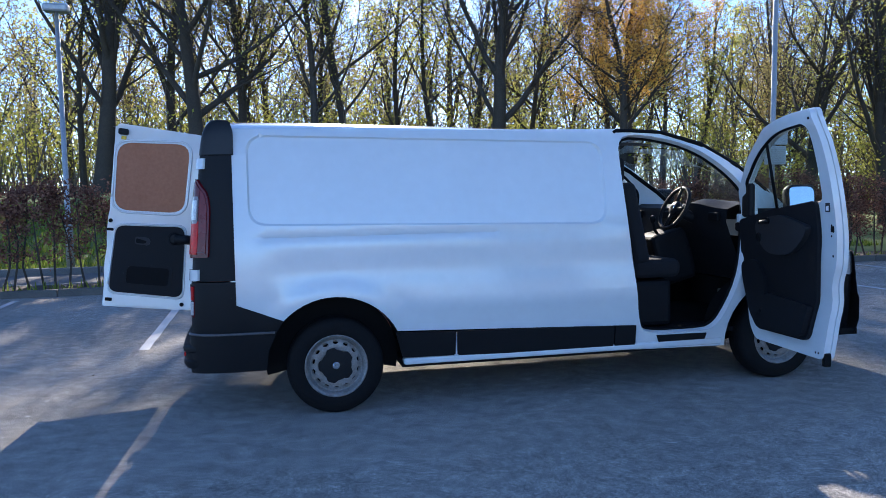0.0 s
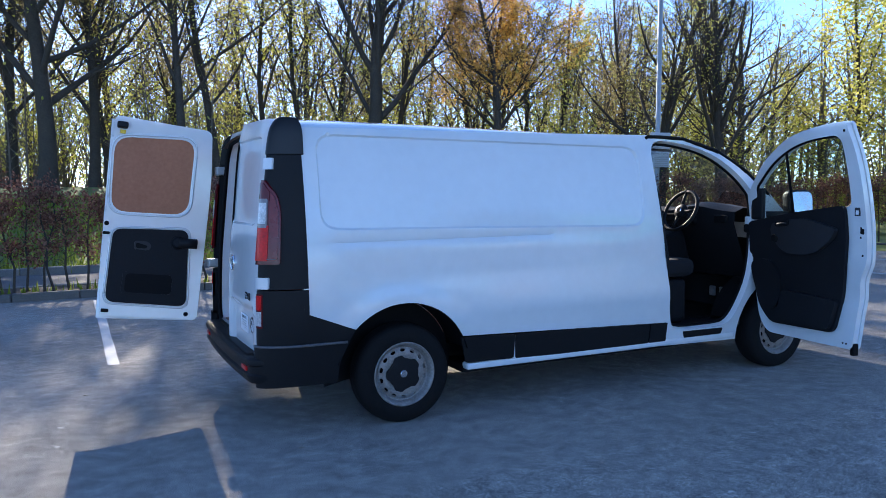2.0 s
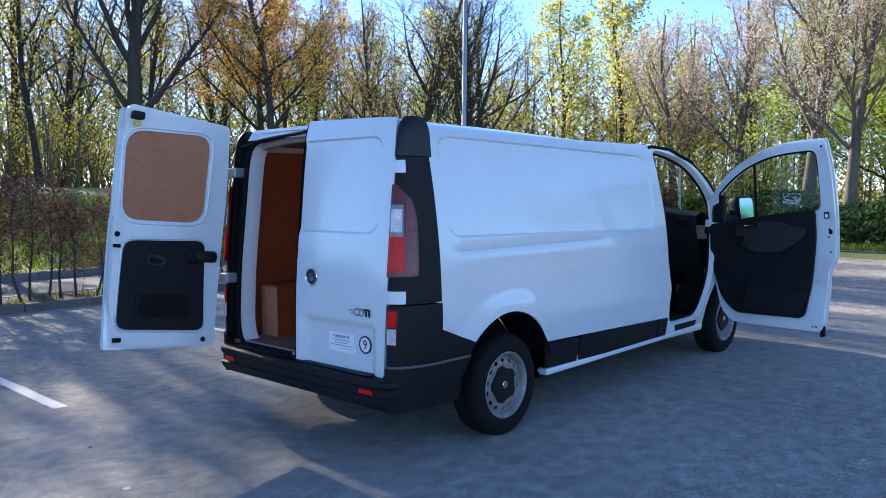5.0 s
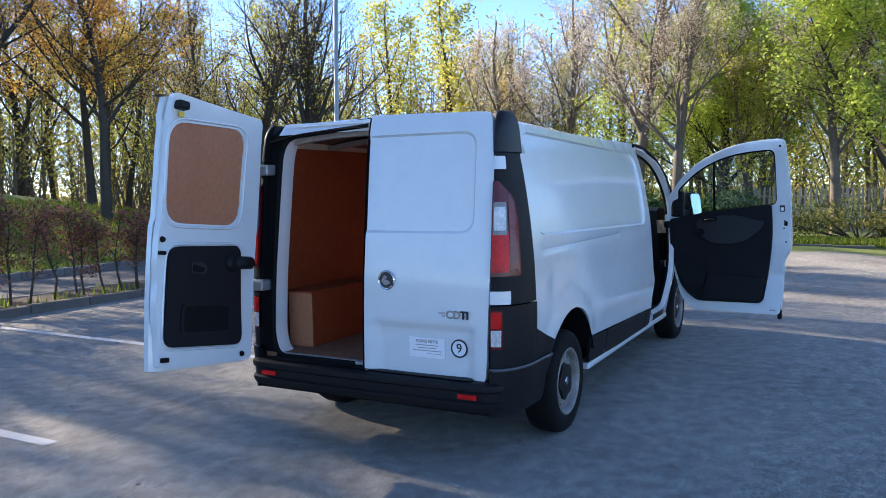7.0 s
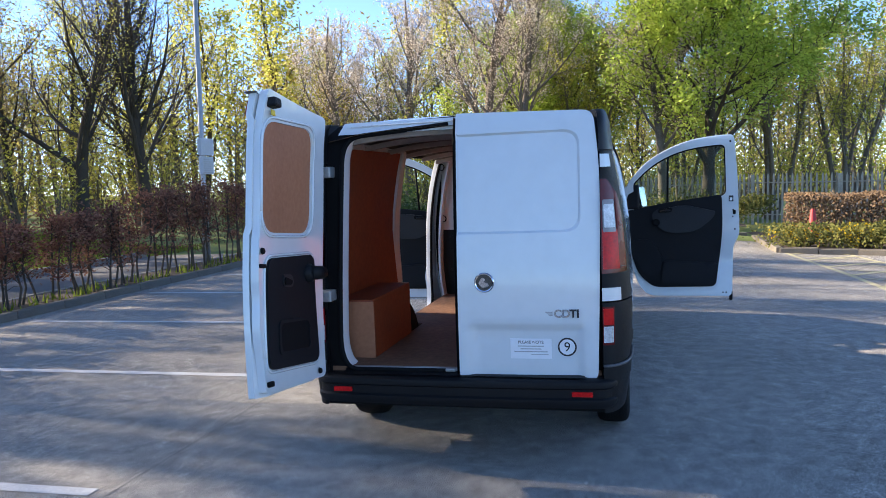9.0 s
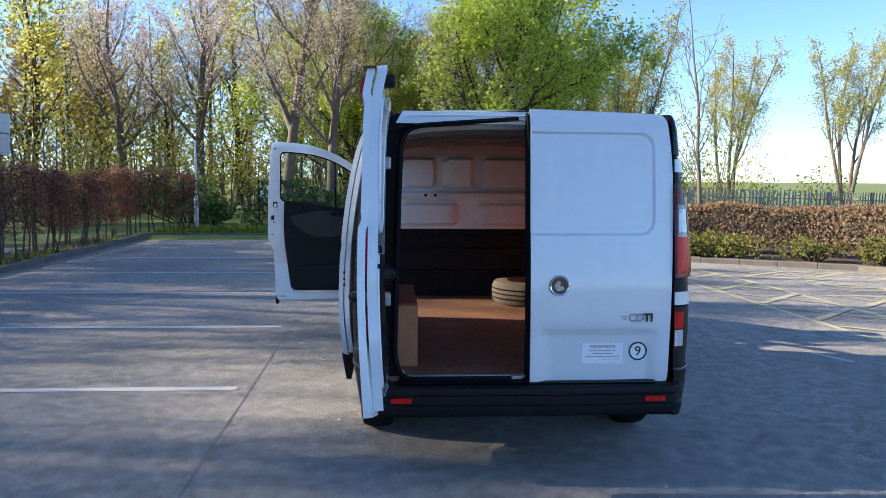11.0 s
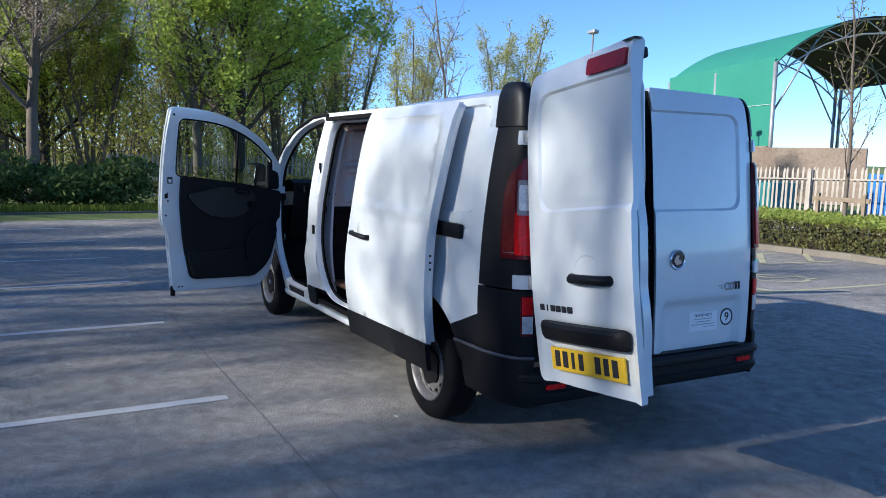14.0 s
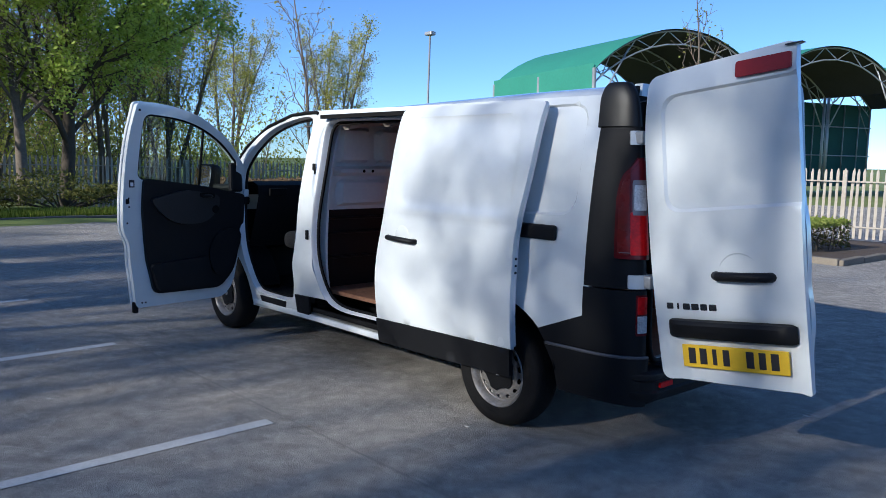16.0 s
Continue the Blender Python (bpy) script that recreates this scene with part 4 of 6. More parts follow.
def sheet(name, outline, place, thick, material, parent, holes=(), step=.06, extra=(), label="", front=0.0):
    """A plate with thickness, cut to an outline in (u, v) with holes, and laid on a curved surface place(u, v, depth)."""
    from mathutils.geometry import delaunay_2d_cdt
    loops = [split_long(list(outline), step)] + [split_long(list(h), step) for h in holes]
    pts, edges = [], []
    for loop in loops:
        b = len(pts)
        pts += loop
        edges += [(b + i, b + (i + 1) % len(loop)) for i in range(len(loop))]
    us, vs = [p[0] for p in loops[0]], [p[1] for p in loops[0]]
    border = np.array(pts)

    def clear(p, gap):
        return ((border - np.array(p)) ** 2).sum(1).min() > gap * gap

    def within(p):
        return inside_loop(p, loops[0]) and not any(inside_loop(p, h) for h in loops[1:])
    add = [p for p in extra if within(p) and clear(p, step * .2)]
    near = np.array(add) if add else None
    u = min(us) + step * .5
    row = 0
    while u < max(us):
        v = min(vs) + step * (.5 if row % 2 else .25)
        while v < max(vs):
            p = (u, v)
            if within(p) and clear(p, step * .45) and (near is None or ((near - np.array(p)) ** 2).sum(1).min() > (step * .4) ** 2):
                add.append(p)
            v += step
        u += step * .87
        row += 1
    pts += add
    co, ed, tri, *_ = delaunay_2d_cdt([Vector(p) for p in pts], edges, [], 0, 1e-6)
    tri = [t for t in tri if within(tuple(sum((co[i] for i in t), Vector((0, 0))) / len(t)))]
    n = len(co)
    verts = [place(c.x, c.y, front) for c in co] + [place(c.x, c.y, front + thick) for c in co]
    faces = [tuple(t) for t in tri] + [tuple(n + i for i in reversed(t)) for t in tri]
    count = {}
    for t in tri:
        for a, b in ((t[0], t[1]), (t[1], t[2]), (t[2], t[0])):
            count[(a, b)] = count.get((a, b), 0) + 1
    for (a, b) in list(count):
        if (b, a) not in count:
            faces.append((b, a, a + n, b + n))
    bm = bmesh.new()
    bv = [bm.verts.new(v) for v in verts]
    for f in faces:
        try:
            bm.faces.new([bv[i] for i in f])
        except ValueError:
            pass
    loose = [v for v in bm.verts if not v.link_faces]
    bmesh.ops.delete(bm, geom=loose, context='VERTS')
    bmesh.ops.recalc_face_normals(bm, faces=bm.faces)
    for e in bm.edges:
        e.smooth = len(e.link_faces) == 2 and e.calc_face_angle(0) < .6
    return part(name, bm, material, parent, label, smooth=True)


def grid_part(name, rows, material, parent, label="", closed=False):
    """A smooth surface through rows of points."""
    verts = [p for r in rows for p in r]
    w = len(rows[0])
    faces = []
    for i in range(len(rows) - 1):
        for j in range(w if closed else w - 1):
            k = (j + 1) % w
            faces.append((i * w + j, i * w + k, (i + 1) * w + k, (i + 1) * w + j))
    bm = bmesh.new()
    bv = [bm.verts.new(v) for v in verts]
    for f in faces:
        if len({tuple(round(c, 5) for c in verts[i]) for i in f}) > 2:
            bm.faces.new([bv[i] for i in f])
    bmesh.ops.remove_doubles(bm, verts=bm.verts, dist=1e-5)
    for e in bm.edges:
        e.smooth = len(e.link_faces) == 2 and e.calc_face_angle(0) < .7
    return part(name, bm, material, parent, label, smooth=True)


def lathe(name, profile, material, parent, sides=40, axis='Y', label=""):
    """A turned part: profile of (radius, along) round an axis through the origin."""
    rows = []
    for r, a in profile:
        ring = []
        for k in range(sides):
            t = 2 * math.pi * k / sides
            ring.append(Vector((r * math.cos(t), a, r * math.sin(t))) if axis == 'Y' else Vector((r * math.cos(t), r * math.sin(t), a)))
        rows.append(ring)
    return grid_part(name, rows, material, parent, label, closed=True)


def arc(cx, cz, r, a0, a1, n=16):
    return [(cx + r * math.cos(radians(a0 + (a1 - a0) * i / n)), cz + r * math.sin(radians(a0 + (a1 - a0) * i / n))) for i in range(n + 1)]


def lettering(text, size, m, material, parent, name="lettering", depth=.003, label="", bold=0.0):
    """Raised letters in the built-in font, as a mesh."""
    cu = bpy.data.curves.new("letters", 'FONT')
    cu.body, cu.size, cu.extrude, cu.align_x, cu.align_y = text, size, depth, 'CENTER', 'CENTER'
    cu.offset = size * bold
    tmp = bpy.data.objects.new("letters", cu)
    scene.collection.objects.link(tmp)
    me = bpy.data.meshes.new_from_object(tmp.evaluated_get(bpy.context.evaluated_depsgraph_get()))
    bpy.data.objects.remove(tmp)
    me.materials.clear()
    me.materials.append(material)
    ob = new(name, me)
    ob.parent = parent
    ob.matrix_basis = m
    if label:
        ob["label"] = label
    return ob


van = thing("van", label="white panel van with doors open on a car park", category="van")

# body sides
DOOR_HOLE = soften([(2.165, 1.945), (2.50, 1.93), (2.81, 1.84), (3.05, 1.68), (3.19, 1.545), (3.235, 1.47), (3.205, 1.25), (3.16, .87), (3.03, .56), (2.93, .43), (2.80, .415), (2.36, .415), (2.29, .50), (2.25, .82), (2.205, 1.16), (2.165, 1.62)], 2)
SLIDE_HOLE = round_corners([(.74, 1.895), (1.985, 1.905), (1.95, 1.52), (2.02, .95), (1.90, .54), (1.72, .44), (.74, .45)], [.08, .10, .3, .3, .2, .2, .1])
STAMP = []
for _off in (.0, .013):
    STAMP += [(u, v - .02 * u) for u, v in split_long(round_corners([(-.56 + _off, 1.31 + _off), (2.03 - _off, 1.31 + _off), (2.03 - _off, 1.925 - _off), (-.56 + _off, 1.925 - _off)], .12), .025)]
STAMP += [(x * .04, SWAGE + dz) for x in range(-14, 30) for dz in (-.016, 0, .016)]


def body_side(sign, holes):
    s = side(sign)
    outline = [(-.655, 1.975), (-.66, 1.6), (-.675, 1.2), (-.69, .88), (-.685, .83), (-.655, .795), (-.60, .77), (-.355, .672)]
    outline += arc(0, .335, .487, 136, 27)
    outline += [(2.27, .495), (2.275, .30), (3.045, .285)]
    outline += arc(3.498, .335, .462, 186, 6)
    outline += [(4.02, .62), (4.16, .80), (4.24, .96), (4.0, 1.10), (3.74, 1.23), (3.44, 1.50), (3.15, 1.715), (2.86, 1.88), (2.54, 1.972), (2.18, 1.982), (1.0, 1.975)]
    ob = sheet("body_side", outline, s, .03, WHITE, van, holes=holes, step=.055, extra=STAMP)
    # sill strips and the white sill below them
    if sign < 0:
        sheet("sill_strip", round_corners([(.42, .548), (.855, .532), (.855, .352), (.47, .362)], .01), s, .02, BLACK, van, front=-.012, label="black plastic sill strip")
        sheet("sill_strip", round_corners([(.868, .532), (2.085, .50), (2.085, .322), (.868, .351)], .01), s, .02, BLACK, van, front=-.012, label="black plastic sill strip")
        sheet("sill_strip", round_corners([(2.095, .50), (2.262, .495), (2.262, .318), (2.095, .322)], .01), s, .02, BLACK, van, front=-.012, label="black plastic sill strip")
    else:
        sheet("sill_strip", round_corners([(2.06, .50), (2.27, .495), (2.27, .318), (2.10, .322)], .01), s, .02, BLACK, van, front=-.012, label="black plastic sill strip")
        sheet("sill_strip", round_corners([(.42, .548), (.92, .53), (.92, .35), (.47, .362)], .01), s, .02, BLACK, van, front=-.012, label="black plastic sill strip")
        box("slide_track", (1.5, .925, .40), (1.05, .03, .035), SEAL, van, .005)
    box("sill", (1.745, sign * .885, .328), (2.53, .09, .05), WHITE, van, .015)
    for x in (.8615,):
        box("sill_gap", (x, sign * (half_width(x, .44, False) - .012), .435), (.03, .02, .16), WHITE, van)
    sheet("step_pad", round_corners([(2.44, .405), (2.87, .40), (2.85, .325), (2.47, .335)], .01), s, .012, BLACK, van, front=-.006, label="black rubber step pad")
    tube("gutter_seal", [s(x, z, -.004) for x, z in ((2.15, 1.955), (2.17, 1.968), (2.30, 1.969), (2.54, 1.957), (2.86, 1.868), (3.15, 1.702), (3.41, 1.50))], .014, SEAL, van, 6)
    # jambs
    for hole, depth in zip(holes, (.055, .06)):
        loop = split_long(hole, .05)
        cx, cz = sum(p[0] for p in loop) / len(loop), sum(p[1] for p in loop) / len(loop)
        rows = []
        for d, k in ((.0, 0.0), (.010, .006), (.03, .010), (depth, .02)):
            row = []
            for x, z in loop:
                v = Vector((cx - x, cz - z)).normalized() * k
                row.append(Vector((x + v.x, sign * (half_width(x, z, False) - d - .004), z + v.y)))
            rows.append(row)
        grid_part("door_jamb", rows, WHITE_IN, van, closed=True)
        pts = [Vector((x + (cx - x) * .028, sign * (half_width(x, z, False) - .058), z + (cz - z) * .028)) for x, z in loop]
        tube("door_seal", pts + [pts[0]], .013, SEAL, van, 6)
    return ob


body_side(-1, [DOOR_HOLE])
body_side(1, [DOOR_HOLE, SLIDE_HOLE])

# roof
rows = []
for i in range(61):
    x = -.80 + 3.42 * i / 60
    h = 2.055 - roof_drop(x)
    h -= .045 * smooth01((-.62 - x) / .2) ** 2 + .05 * smooth01((x - 2.2) / .42) ** 2
    edge_z = 1.955 - (.02 * smooth01((x - 2.0) / .6)) if x > 1.5 else 1.955 + .05 * smooth01((-.648 - x) / .03)
    e = half_width(min(x, 2.5), edge_z, False) - .002 - .11 * smooth01((-.648 - x) / .03)
    row = []
    for k in range(33):
        f = -1 + 2 * k / 32
        a = abs(f)
        y = e * math.sin(a * math.pi / 2) ** .9 if a < 1 else e
        z = edge_z + (h - edge_z) * (1 - a ** 5.0) ** .8
        row.append(Vector((x, math.copysign(e * a ** .92 if a else 0, f), z)))
    rows.append(row)
grid_part("roof", rows, WHITE, van)
for k in range(5):
    yy = -.46 + .23 * k
    rows = []
    for i in range(40):
        x = -.55 + 2.6 * i / 39
        z0 = 2.054 - roof_drop(x) - .012 * (yy / .5) ** 2
        lift = .010 * smooth01(i / 3) * smooth01((39 - i) / 3)
        rows.append([Vector((x, yy + dy, z0 + (lift if abs(dy) < .02 else -.006))) for dy in (-.04, -.018, .018, .04)])
    grid_part("roof_rib", rows, WHITE, van)


# black corner pillars, lamps and hinges
def corner(sign):
    def place(u, z, d):
        t = min(1.0, max(0.0, u)) * math.pi / 2
        zc = min(z, 2.0)
        s0 = half_width(-.66, zc, False)
        xb = curve_at(REAR, zc) + .03
        yb = min(.825, s0 - .03)
        x = -.655 + (xb + .655) * math.sin(t) ** 1.0
        y = yb + (s0 - yb) * max(0.0, math.cos(t)) ** 1.0
        n = Vector((-math.sin(t), math.cos(t) * 1.2, 0)).normalized()
        top = smooth01((z - 1.96) / .09)
        return Vector((x - n.x * d + .05 * top, sign * (y - n.y * d - .09 * top), z - .02 * top))
    return place


def corner_parts(sign):
    c = corner(sign)
    sheet("corner_pillar", [(0, .96), (1, .96), (1, 1.82), (0, 1.82)], c, .05, BLACK, van, step=.05, front=-.004, label="black plastic rear corner trim")
    sheet("corner_trim", [(0, .58), (1, .58), (1, .952), (0, .952)], c, .05, BLACK, van, step=.05, front=-.008, label="black plastic lower corner trim")
    rows = []
    for k, z in enumerate([1.797, 1.797, 1.803] + [1.81 + .225 * math.sin(i / 16 * math.pi / 2) for i in range(1, 16)] + [2.033]):
        t = min(1.0, max(0.0, (z - 1.925) / .109))
        ins = 1 - math.sqrt(max(0.0, 1 - t * t))
        proud = (-.02, .004, .010)[min(k, 2)]
        s0, xb, yb = .884 - .10 * (z - 1.797) + proud, curve_at(REAR, z) + .03 - proud, .818
        row = [Vector((-.640 - .045 * ins, sign * (s0 - .05 - .03 * ins), z - .004))]
        for i in range(13):
            h = math.pi / 2 * i / 12
            row.append(Vector((-.643 + (xb + .643) * math.sin(h) + .05 * ins * math.sin(h) - .045 * ins * math.cos(h), sign * (yb + (s0 - yb) * math.cos(h) ** .8 - .025 * ins), z)))
        row.append(Vector((xb + .05, sign * (yb - .02 * ins - .004), z - .002)))
        row.append(Vector((xb + .07, sign * .752, z - .004)))
        row.append(Vector((-.66, sign * .752, z - .004)))
        rows.append(row)
    rows.append([Vector((-.735, sign * .79, 2.035)) for _ in rows[0]])
    grid_part("corner_cap", rows, CAP, van, label="smooth black plastic corner cap")
    sheet("bumper_corner", [(-.02, .335), (1, .335), (1, .605), (-.02, .605)], c, .05, BLACK, van, step=.05, front=-.024, label="black plastic bumper corner")
    sheet("bumper_side", round_corners([(-.656, .335), (-.656, .605), (-.395, .605), (-.455, .47), (-.47, .335)], [0, 0, .01, .03, .01]), side(sign), .04, BLACK, van, step=.05, front=-.024)
    # paler tube paints the light caught by the bumper's crease
    tube("bumper_highlight", [c(u, .600, -.020) for u in np.linspace(1, 0, 9)] + [side(sign)(x, .600, -.020) for x in np.linspace(-.62, -.41, 5)], .009, CREASE, van, 8, "bumper edge with its highlight painted grey")
    sheet("quarter_trim", [(-.69, .855), (-.66, .795), (-.60, .772), (-.352, .674), (-.40, .59), (-.66, .59)], side(sign), .02, BLACK, van, front=-.008, label="black plastic quarter trim")
    lamp = sheet("tail_lamp", round_corners([(.40, 1.12), (1.0, 1.115), (1.0, 1.64), (.80, 1.64), (.47, 1.55), (.40, 1.45)], [.02, .01, .01, .06, .06, .05]), c, .03, DARK_LENS, van, step=.04, front=-.022, label="tall red and clear tail lamp")
    sheet("red_lens", round_corners([(.62, 1.14), (.97, 1.14), (.97, 1.36), (.62, 1.36)], .015), c, .012, RED_LENS, lamp, step=.04, front=-.028)
    sheet("side_lens", round_corners([(.44, 1.14), (.61, 1.14), (.61, 1.57), (.50, 1.53), (.44, 1.44)], .02), c, .012, BROWN_LENS, lamp, step=.04, front=-.027, label="brownish red side lens")
    sheet("red_lens", round_corners([(.62, 1.51), (.97, 1.51), (.97, 1.625), (.82, 1.625), (.62, 1.57)], .01), c, .012, DARK_LENS, lamp, step=.04, front=-.028)
    sheet("clear_lens", round_corners([(.68, 1.37), (.93, 1.37), (.93, 1.50), (.68, 1.50)], .02), c, .014, CLEAR_LENS, lamp, step=.04, front=-.032, label="clear indicator lens")
    sheet("clear_surround", round_corners([(.655, 1.345), (.955, 1.345), (.955, 1.525), (.655, 1.525)], .02), c, .012, LENS_GREY, lamp, step=.04, front=-.029, holes=[round_corners([(.69, 1.375), (.92, 1.375), (.92, 1.495), (.69, 1.495)], .015)])
    # pale tube paints a glint along the foot of the lens
    tube("lamp_glint", [c(u, 1.152, -.030) for u in (.46, .54, .62)], .0025, LENS_GREY, lamp, 6, "thin moulding line with a painted glint")
    low = sheet("low_lamp", round_corners([(.74, .715), (1.0, .715), (1.0, .93), (.74, .93)], .012), c, .02, DARK_LENS, van, step=.04, front=-.010, label="small red and clear reversing lamp")
    sheet("red_lens", round_corners([(.77, .83), (.98, .83), (.98, .92), (.77, .92)], .008), c, .01, RED_LENS, low, step=.04, front=-.014)
    sheet("clear_lens", round_corners([(.77, .73), (.98, .73), (.98, .82), (.77, .82)], .008), c, .01, CLEAR_LENS, low, step=.04, front=-.014)
    for z in (1.00, 1.742):
        sheet("hinge", round_corners([(.60, z - .036), (1.02, z - .036), (1.02, z + .036), (.60, z + .036)], .012), c, .03, WHITE, van, step=.04, front=-.022, label="white door hinge")


corner_parts(-1)
corner_parts(1)


# bumper step across the rear
def bumper_point(u, d):
    """Plan point at u (-1 right end, 1 left end), d metres out."""
    s = 1 if u > 0 else -1
    a = abs(u)
    if a < .7:
        y, x = a / .7 * .78, -1.045 + .022 * (a / .7) ** 2
        n = Vector((-1, .06 * a))
    else:
        t = (a - .7) / .3 * math.pi / 2
        x, y = -.89 - .133 * max(0.0, math.cos(t)), .78 + .125 * math.sin(t)
        n = Vector((-math.cos(t), math.sin(t)))
    return Vector((x + n.x * d, s * (y + n.y * d)))


rows = []
for i in range(97):
    u = -1 + 2 * i / 96
    prof = [(-.14, .532), (-.05, .530), (-.02, .526), (-.004, .515), (.0, .50), (-.003, .482), (-.016, .472), (-.018, .425), (-.004, .415), (-.004, .395), (-.02, .365), (-.10, .345)]
    rows.append([Vector((*bumper_point(u, d), z)) for d, z in prof])
grid_part("rear_bumper", rows, BLACK, van, "black plastic rear bumper with a step")
for s in (-1, 1):
    sheet("reflector", round_corners([(s * .65, .435), (s * .765, .435), (s * .765, .462), (s * .65, .462)], .005), lambda u, v, d: Vector((-1.038 + .024 * abs(u) + d, u, v)), .03, RED_LENS, van, label="small red bumper reflector")
    grid_part("rear_sill_step", [[Vector((x, s * y, .537 + dz)) for y in (0, .3, .6, .72)] for x, dz in ((-1.0, 0), (-.93, .002), (-.90, .02))], BLACK, van)


# rear doors: built shut, then the left one is swung open about its hinges
def rear_door(sign, m):
    door = new("rear_door")
    door.parent = van
    door.matrix_basis = m
    tagged(door, "white rear door, " + ("shut" if sign < 0 else "swung wide open"))
    lo, hi = (.006 if sign < 0 else .043), .815
    outline = round_corners([(sign * lo, .51), (sign * .795, .515), (sign * hi, 1.1), (sign * .825, 1.7), (sign * .79, 2.03), (sign * lo, 2.05)], [.01, .05, .3, .3, .06, .01])
    extra = []
    for off in (0, .013):
        extra += split_long(round_corners([(sign * -.2, 1.35 + off), (sign * (.715 - off), 1.35 + off), (sign * (.715 - off), 1.925 - off), (sign * -.2, 1.925 - off)], .09), .025)
    for z in (.845, .825, .805, .785):
        extra += split_long([(sign * .06, z), (sign * .735, z)], .03)[:-1]
    for y in (.74, .715, .69):
        extra += [(sign * y, .56 + .04 * k) for k in range(7)]
    sheet("outer_skin", outline, rear, .035, WHITE, door, step=.05, extra=extra)
    inset = [(u * .965 + sign * .012, .53 + (v - .51) * .97) for u, v in outline]
    if sign > 0:
        # the inner panel runs past the skin as an uneven flange on the free edge
        inset = round_corners([(.066, .53), (.060, .70), (.042, .80), (.042, .92), (.052, 1.0), (.042, 1.10), (.042, 1.28), (.056, 1.36), (.060, 1.90), (.066, 2.07), (.785, 2.038), (.812, 1.7), (.803, 1.1), (.785, .525)],
                              [.02, .1, .05, .05, .05, .05, .05, .05, .3, .04, .06, .3, .3, .05])
    window = round_corners([(sign * .085, 1.34), (sign * .655, 1.36), (sign * .665, 1.955), (sign * .075, 1.91)], .12)
    flatter = lambda u, v, d: Vector((rear_x(u, v) + d, u, v))
    sheet("inner_frame", inset, flatter, .045, WHITE if sign > 0 else SEAL, door, holes=[window] if sign > 0 else (), step=.06, front=.045)
    if sign > 0:
        sheet("ply_panel", round_corners([(sign * .07, 1.325), (sign * .67, 1.345), (sign * .68, 1.97), (sign * .06, 1.925)], .12), flatter, .006, PLY_PALE, door, front=.074, label="plywood panel in the door window")
        shape = round_corners([(.095, .64), (.695, .625), (.672, 1.238), (.115, 1.208)], .07)
        trim = sheet("door_trim", shape, flatter, .02, TRIM, door, front=.088, label="dark plastic inner door trim")
        for name, loop, grow in (("trim_bead", shape, 1.045), ("window_bead", window, 1.07)):
            cu, cv = sum(p[0] for p in loop) / len(loop), sum(p[1] for p in loop) / len(loop)
            ring = [flatter(cu + (u - cu) * grow, cv + (v - cv) * grow, .092) for u, v in split_long(loop, .05)]
            tube(name, ring + ring[:1], .008, WHITE, door, 6, "pressed ridge round the panel")
        sheet("pocket_rim", round_corners([(.20, .705), (.60, .70), (.60, .885), (.21, .885)], .04), flatter, .012, TRIM, trim, front=.104, holes=[round_corners([(.225, .72), (.575, .715), (.575, .868), (.232, .868)], .035)], step=.05)
        sheet("pocket", round_corners([(.225, .72), (.575, .715), (.575, .868), (.232, .868)], .035), flatter, .004, SEAL, trim, front=.108, step=.08)
        sheet("release_frame", round_corners([(.275, 1.06), (.385, 1.055), (.405, 1.09), (.375, 1.125), (.275, 1.125)], .02), flatter, .008, PAD, trim, front=.107, step=.05)
        sheet("release_lever", round_corners([(.285, 1.07), (.36, 1.068), (.375, 1.09), (.285, 1.112)], .015), flatter, .01, SEAL, trim, front=.113, step=.05)
        lathe("check_cover", [(.0, -.035), (.035, -.035), (.052, -.02), (.055, .0)], BLACK, trim, 24).matrix_basis = Matrix.Translation(flatter(.60, 1.13, .105)) @ pose(0, 0, 0, 0, 0, 90)
        tube("check_arm", [flatter(.60, 1.13, .125), flatter(.69, 1.13, .125), flatter(.74, 1.13, .12)], .04, BLACK, door, 10)
        box("door_lock", (rear_x(.12, 2.0) + .105, sign * .12, 2.0), (.06, .08, .05), BLACK, door, .012)
        box("lock_tag", (rear_x(.12, 1.955) + .108, sign * .125, 1.95), (.01, .04, .03), PLATE, door, .004, "small yellow lock tag")
        for yy, zz in ((.065, 1.245), (.70, .565)):
            lathe("buffer", [(.0, -.012), (.014, -.012), (.018, .0)], SEAL, door, 16).matrix_basis = Matrix.Translation(flatter(yy, zz, .096)) @ pose(0, 0, 0, 0, 0, 90)
        box("low_latch", flatter(.10, .572, .10), (.02, .055, .028), SEAL, door, .006)
        box("side_latch", flatter(.068, 1.17, .098), (.02, .05, .022), SEAL, door, .005)
        for dx, zz in ((.02, 1.075), (.045, 1.05), (.02, 1.025), (.05, 1.085)):
            box("edge_bolt", (rear_x(.05, zz) + dx, sign * .054, zz), (.012, .006, .012), STEEL, door, .002)
        box("edge_latch", (rear_x(.05, 1.05) + .06, sign * .055, 1.055), (.03, .008, .028), SEAL, door, .004)
        # outside fittings
        h = new("door_handle")
        h.parent = door
        hx = rear_x(.5, 1.11)
        tube("grip", [(hx + .005, .18, 1.035), (hx - .03, .20, 1.038), (hx - .038, .31, 1.04), (hx - .03, .43, 1.042), (hx + .005, .46, 1.042)], .023, BLACK, h, 10, "black plastic grip")
        lathe("cup", [(.0, .004), (.045, .002), (.075, -.002), (.088, -.0025), (.10, .003)], WHITE, h, 36).matrix_basis = pose(hx - .001, .34, 1.05, 0, 0, 90)
